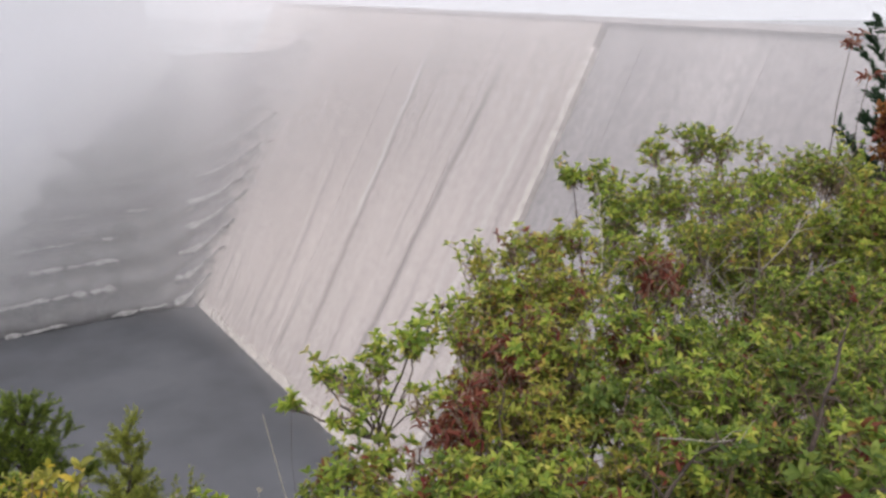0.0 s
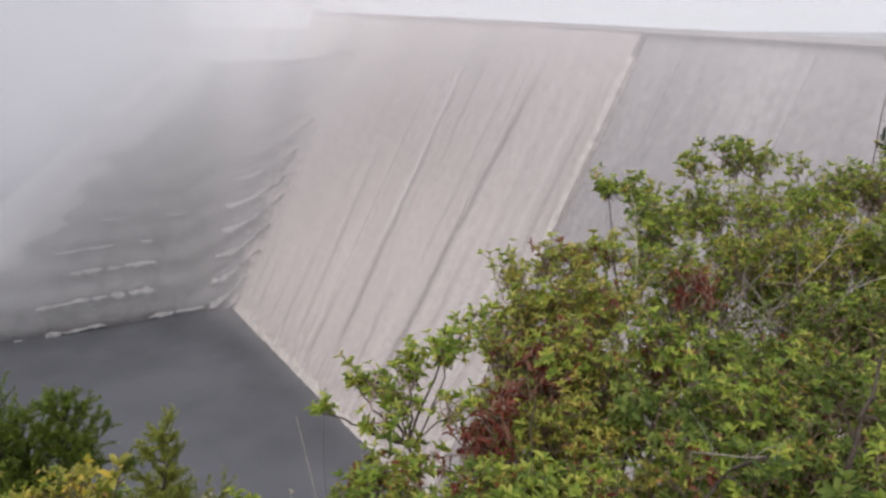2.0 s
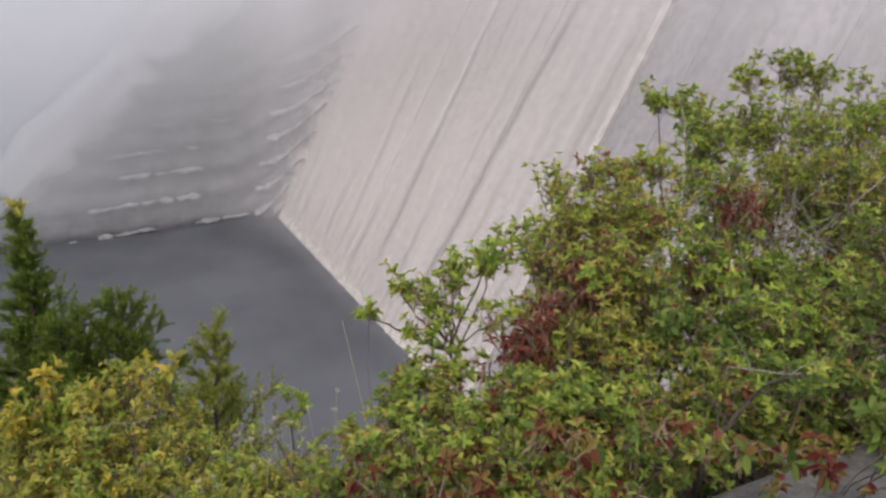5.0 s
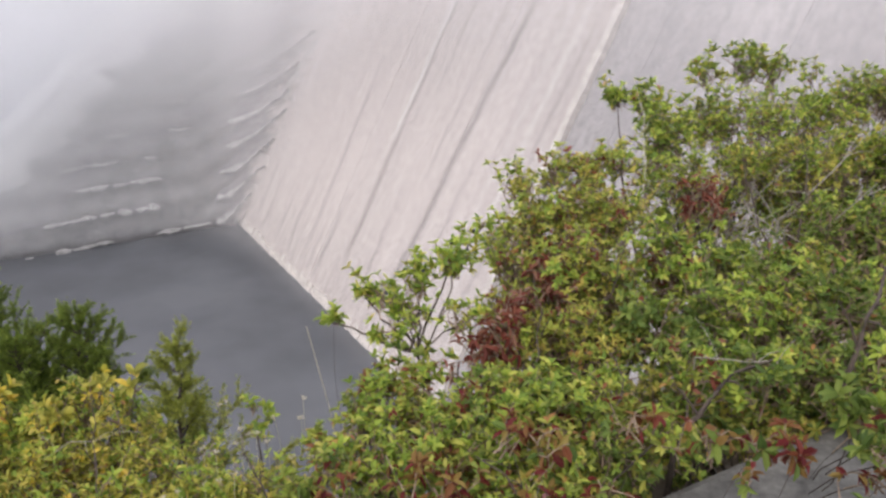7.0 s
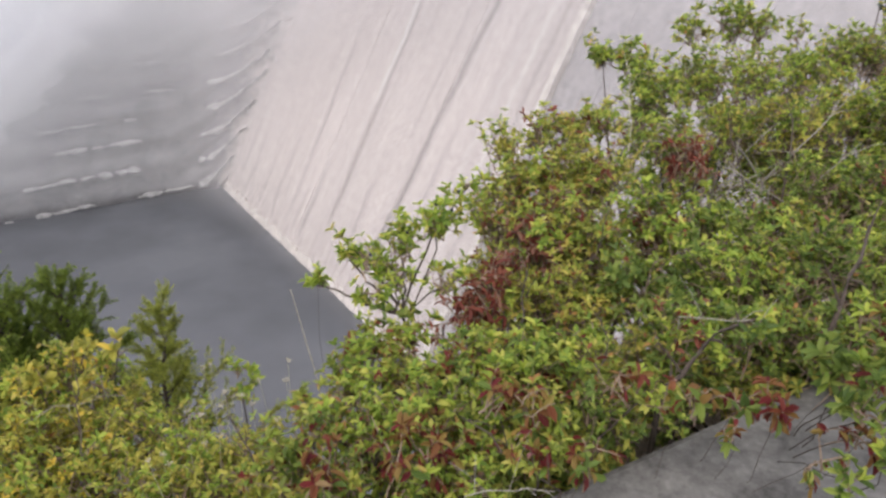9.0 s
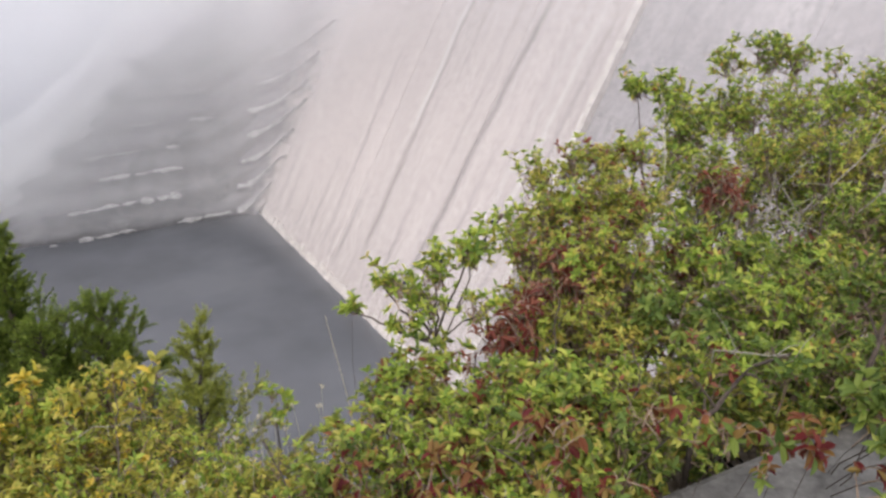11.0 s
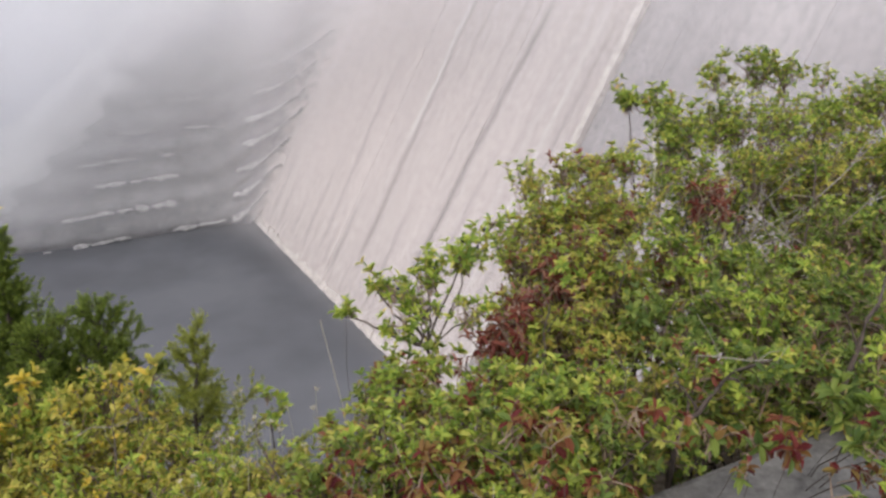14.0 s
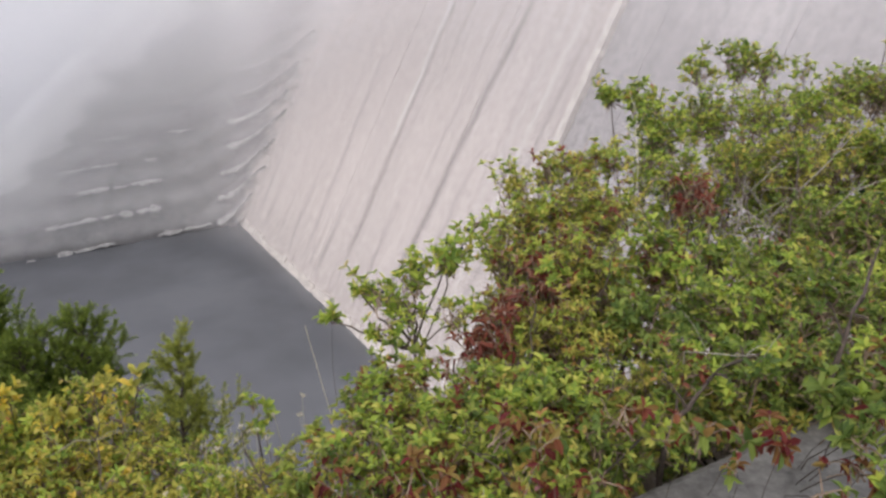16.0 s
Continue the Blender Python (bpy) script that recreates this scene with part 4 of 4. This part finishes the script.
# ---- small growth ----
shrub("overhanging_branch", "thin dark branch with olive leaf whorls reaching in over the slope", "branch", [(-1.76, 2.00, 98.975, 0.028), (-1.56, 2.02, 99.11, 0.022), (-1.84, 1.99, 98.96, 0.045), (-1.80, 2.0, 98.90, 0.03)], (-2.35, 2.05), [(OLIVE_LEAF, 1.0)], 31, leaf=0.034, aspect=0.4, density=0.9, singles=40, stem_r=0.005, fill=0, hub=(-2.15, 2.0, 98.66), rosette=0.4)
shrub("seedling", "slender seedling with a whorl of light green leaves", "seedling", [(-0.73, 1.98, 98.50, 0.03), (-0.70, 2.02, 98.42, 0.022)], (-0.72, 2.05), [(BRIGHT, 1.0)], 32, leaf=0.03, density=0.6, singles=40, stem_r=0.0014, fill=0)
shrub("seedling", "slender seedling leaning out over the drop", "seedling", [(-0.46, 2.06, 98.78, 0.026)], (-0.30, 2.05), [(BRIGHT, 1.0)], 33, leaf=0.03, density=0.7, singles=30, stem_r=0.0014, fill=0)
shrub("autumn_sapling", "thin sapling with drooping dark red leaves", "sapling", [(2.66, 5.17, 99.64, 0.035), (2.78, 5.10, 99.45, 0.04)], (2.9, 4.9), [(CRIMSON, 1.0)], 34, leaf=0.06, aspect=0.3, density=0.5, singles=60, stem_r=0.008, droop=1.0, fill=0, gather=0.1)
shrub("rusty_shrub", "rust-coloured autumn shrub before the cedar", "shrub", [(3.28, 5.60, 99.12, 0.09), (3.30, 5.62, 98.98, 0.10), (3.34, 5.6, 98.8, 0.12)], (3.3, 5.6), [(RUST, 0.75), (CRIMSON, 0.25)], 35, leaf=0.05, singles=100, fill=0)


def stalk(name, label, points, radius, head=None):
    pts = [Vector(p) for p in points]
    foot = pts[0]
    ob = thing(name, foot, label, "grass stalk", group="dry stalks among the shrubs")
    v, f = tube([p - foot for p in pts], radius, radius * 0.4, 4)
    stem = mesh_object("stem", v, f, STRAW, ob)
    if head:
        rs = np.random.RandomState(int(abs(points[-1][0]) * 1000))
        tip = pts[-1] - foot
        for k in range(head):
            d = Vector(rs.normal(size=3).tolist())
            d.z = abs(d.z) + 0.3
            d.normalize()
            v, f = tube([tip, tip + d * 0.008, tip + d * 0.012], 0.0006, 0.0020, 4)
            mesh_object("seed_tuft", v, f, STRAW, stem)
    return ob


def bent(x, y, z, dx, dy, tall):
    g = ground_height(x, y) - 0.02
    return [(x, y, g), (x + 0.3 * dx, y + 0.3 * dy, g + (z - g) * 0.4), (x + 0.65 * dx, y + 0.65 * dy, g + (z - g) * 0.78), (x + dx, y + dy, z)]


stalk("dry_stalk", "pale dry grass stalk leaning over the water", bent(-0.38, 2.0, 98.76, -0.17, 0.05, 1), 0.0022)
rs = np.random.RandomState(41)
for k in range(22):
    x = rs.uniform(-0.95, -0.25)
    y = rs.uniform(1.55, 2.0)
    stalk("dry_stalk", "thin dry stalk with a pale seed tuft", bent(x, y, 98.42 + 0.3 * (x + 0.95) + rs.uniform(-0.06, 0.10), rs.uniform(-0.08, 0.08), rs.uniform(-0.05, 0.05), 1), 0.0015, 7)

# bare grey twigs showing in the thin places of the tall shrub
for k in range(16):
    x, y = rs.uniform(0.85, 1.5), rs.uniform(2.8, 3.3)
    a = Vector((x, y, rs.uniform(98.35, 98.75)))
    d = Vector((rs.uniform(-0.4, 0.4), rs.uniform(-0.1, 0.1), rs.uniform(0.1, 0.45)))
    mid = a + d * 0.5 + Vector((rs.uniform(-0.05, 0.05), 0, rs.uniform(-0.04, 0.04)))
    g = ground_height(x, y)
    ob = thing("bare_branch", (x, y, g), "leafless grey branch inside the shrub", "branch", group="leafless branches")
    o = Vector((x, y, g))
    v, f = tube([Vector((0, 0, -0.03)), (a - o) * 0.55 + Vector((0.05, 0, 0)), a - o, mid - o, a + d - o], 0.007, 0.0015, 5)
    stem = mesh_object("stem", v, f, DRY, ob, smooth=True)
    for j in range(4):
        t = rs.uniform(0.3, 0.9)
        p = a + d * t - o
        q = p + Vector((rs.uniform(-0.16, 0.16), rs.uniform(-0.05, 0.05), rs.uniform(-0.02, 0.14)))
        v, f = tube([p, (p + q) / 2 + Vector((0, 0, 0.012)), q], 0.002, 0.0007, 3)
        mesh_object("twig", v, f, DRY, stem)

# low growth and fallen leaves over the near hillside
rs = np.random.RandomState(52)
n = 9000
X = rs.uniform(-5.0, 5.5, n)
E = 0.06 + rs.uniform(0, 1, n) ** 1.4 * 6.0
Y = EDGE_Y + EDGE_SLOPE * X + E
P = np.array([(x, y, ground_height(x, y) + 0.02 + 0.10 * q * q) for x, y, q in zip(X, Y, rs.uniform(0, 1, n))])
D = rs.normal(size=(n, 3))
D[:, 2] = np.abs(D[:, 2]) * 0.6
M = frames_of(D, rs.normal(size=(n, 3)) * 0.4 + np.array((0, 0, 1.0)))
for name, label, mat, a, b in (("fallen_leaf", "fallen brown and orange leaves on the slope", RUST, 0, 3500), ("ground_cover", "low green growth covering the slope", GREEN, 3500, n)):
    size = rs.uniform(0.025, 0.055, b - a)
    tagged(leaves_mesh(name, P[a:b], M[a:b], size, size * 0.5, mat, None), label, "leaves", kind="stuff")

# a few dark berries on the slender shrub
host = [o for o in bpy.data.objects if o.get("label", "").startswith("slender branch-like")][0]
for x, y, z in ((-0.10, 2.22, 98.98), (-0.05, 2.24, 98.95), (-0.19, 2.18, 98.90), (-0.30, 2.10, 98.86), (-0.03, 2.30, 98.99)):
    bm = bmesh.new()
    bmesh.ops.create_icosphere(bm, subdivisions=2, radius=0.006)
    for v in bm.verts:
        v.co.z *= 0.88 if v.co.z > 0 else 1.05
    ob = part("berry", bm, BERRY, host, "small dark berry")
    ob.location = Vector((x, y, z)) - host.location

# branches that show through the leaves
BRANCHES = [
    (BARK, 0.0040, (0.39, 2.15, 98.78), (0.41, 2.15, 98.85), (0.43, 2.19, 98.92), (0.47, 2.31, 98.98)),
    (BARK, 0.0050, (0.22, 1.30, 98.68), (0.13, 1.35, 98.72), (0.06, 1.41, 98.75), (-0.04, 1.50, 98.75)),
    (BARK, 0.0120, (0.50, 1.58, 98.76), (0.57, 1.61, 98.82), (0.65, 1.69, 98.86), (0.80, 1.80, 98.84)),
    (BARK, 0.0130, (1.00, 1.79, 98.82), (1.03, 1.83, 98.90), (1.10, 1.92, 98.96), (1.20, 2.10, 98.98)),
    (DRY, 0.0040, (0.98, 2.84, 98.88), (1.06, 2.77, 98.86), (1.17, 2.74, 98.80), (1.30, 2.65, 98.72)),
    (BARK, 0.0060, (1.09, 2.65, 98.72), (1.06, 2.76, 98.83), (1.05, 2.86, 98.92), (1.05, 3.03, 99.03)),
    (BARK, 0.0060, (1.21, 2.74, 98.79), (1.26, 2.86, 98.91), (1.31, 3.02, 99.00), (1.35, 3.29, 99.08)),
    (STRAW, 0.0025, (0.66, 3.00, 98.99), (0.65, 3.04, 99.07), (0.65, 3.07, 99.13), (0.66, 3.22, 99.19)),
    (BARK, 0.0040, (0.32, 1.56, 98.75), (0.35, 1.61, 98.82), (0.37, 1.67, 98.85), (0.37, 1.79, 98.84)),
    (DRY, 0.0030, (0.57, 1.75, 98.87), (0.65, 1.71, 98.89), (0.74, 1.71, 98.89), (0.78, 1.70, 98.87)),
    (BARK, 0.0050, (0.10, 1.82, 98.70), (0.17, 1.91, 98.76), (0.19, 2.10, 98.81), (0.17, 2.24, 98.86)),
    (DRY, 0.0025, (-1.47, 1.90, 98.30), (-1.34, 1.94, 98.37), (-1.23, 1.95, 98.38), (-1.13, 2.00, 98.37)),
    (BARK, 0.0040, (-1.15, 1.72, 98.38), (-1.21, 1.85, 98.40), (-1.26, 1.97, 98.42), (-1.32, 2.09, 98.44)),
    (DRY, 0.0025, (0.00, 1.25, 98.71), (0.07, 1.26, 98.72), (0.14, 1.28, 98.71), (0.20, 1.26, 98.72)),
    (BARK, 0.0040, (-0.56, 1.51, 98.59), (-0.62, 1.61, 98.56), (-0.68, 1.71, 98.55), (-0.72, 1.82, 98.54)),
]
for material, radius, *pts in BRANCHES:
    pts = [Vector(p) for p in pts]
    y0 = max(pts[0].y + 0.1, EDGE_Y + EDGE_SLOPE * pts[0].x + 0.06)
    foot = Vector((pts[0].x, y0, ground_height(pts[0].x, y0) - 0.03))
    ob = thing("crooked_branch", foot, "crooked woody branch showing between the leaves", "branch", group="branches in the shrubs")
    path = [foot, foot.lerp(pts[0], 0.5) + Vector((0.02, 0.03, 0))] + pts
    fine = []
    for a, b in zip(path, path[1:]):
        fine += [a, a.lerp(b, 0.5) + Vector((noise.noise(a * 9), 0, noise.noise(b * 9))) * 0.03]
    fine.append(path[-1])
    v, f = tube([p - foot for p in fine], radius * 0.85, radius * 0.28, 6)
    stem = mesh_object("stem", v, f, material, ob, smooth=True)
    for k in range(5):
        p = pts[k % 3].lerp(pts[k % 3 + 1], 0.3 + 0.12 * k) - foot
        d = Vector((noise.noise((k * 3.1, p.x * 5, 1)), 0.4 * noise.noise((k * 2.3, p.y * 5, 2)), 0.25 + noise.noise((k * 1.7, p.z * 5, 3)))) * 0.22
        v, f = tube([p, p + d * 0.5 + Vector((0, 0, 0.01)), p + d], radius * 0.4, 0.0006, 4)
        mesh_object("twig", v, f, material, stem)
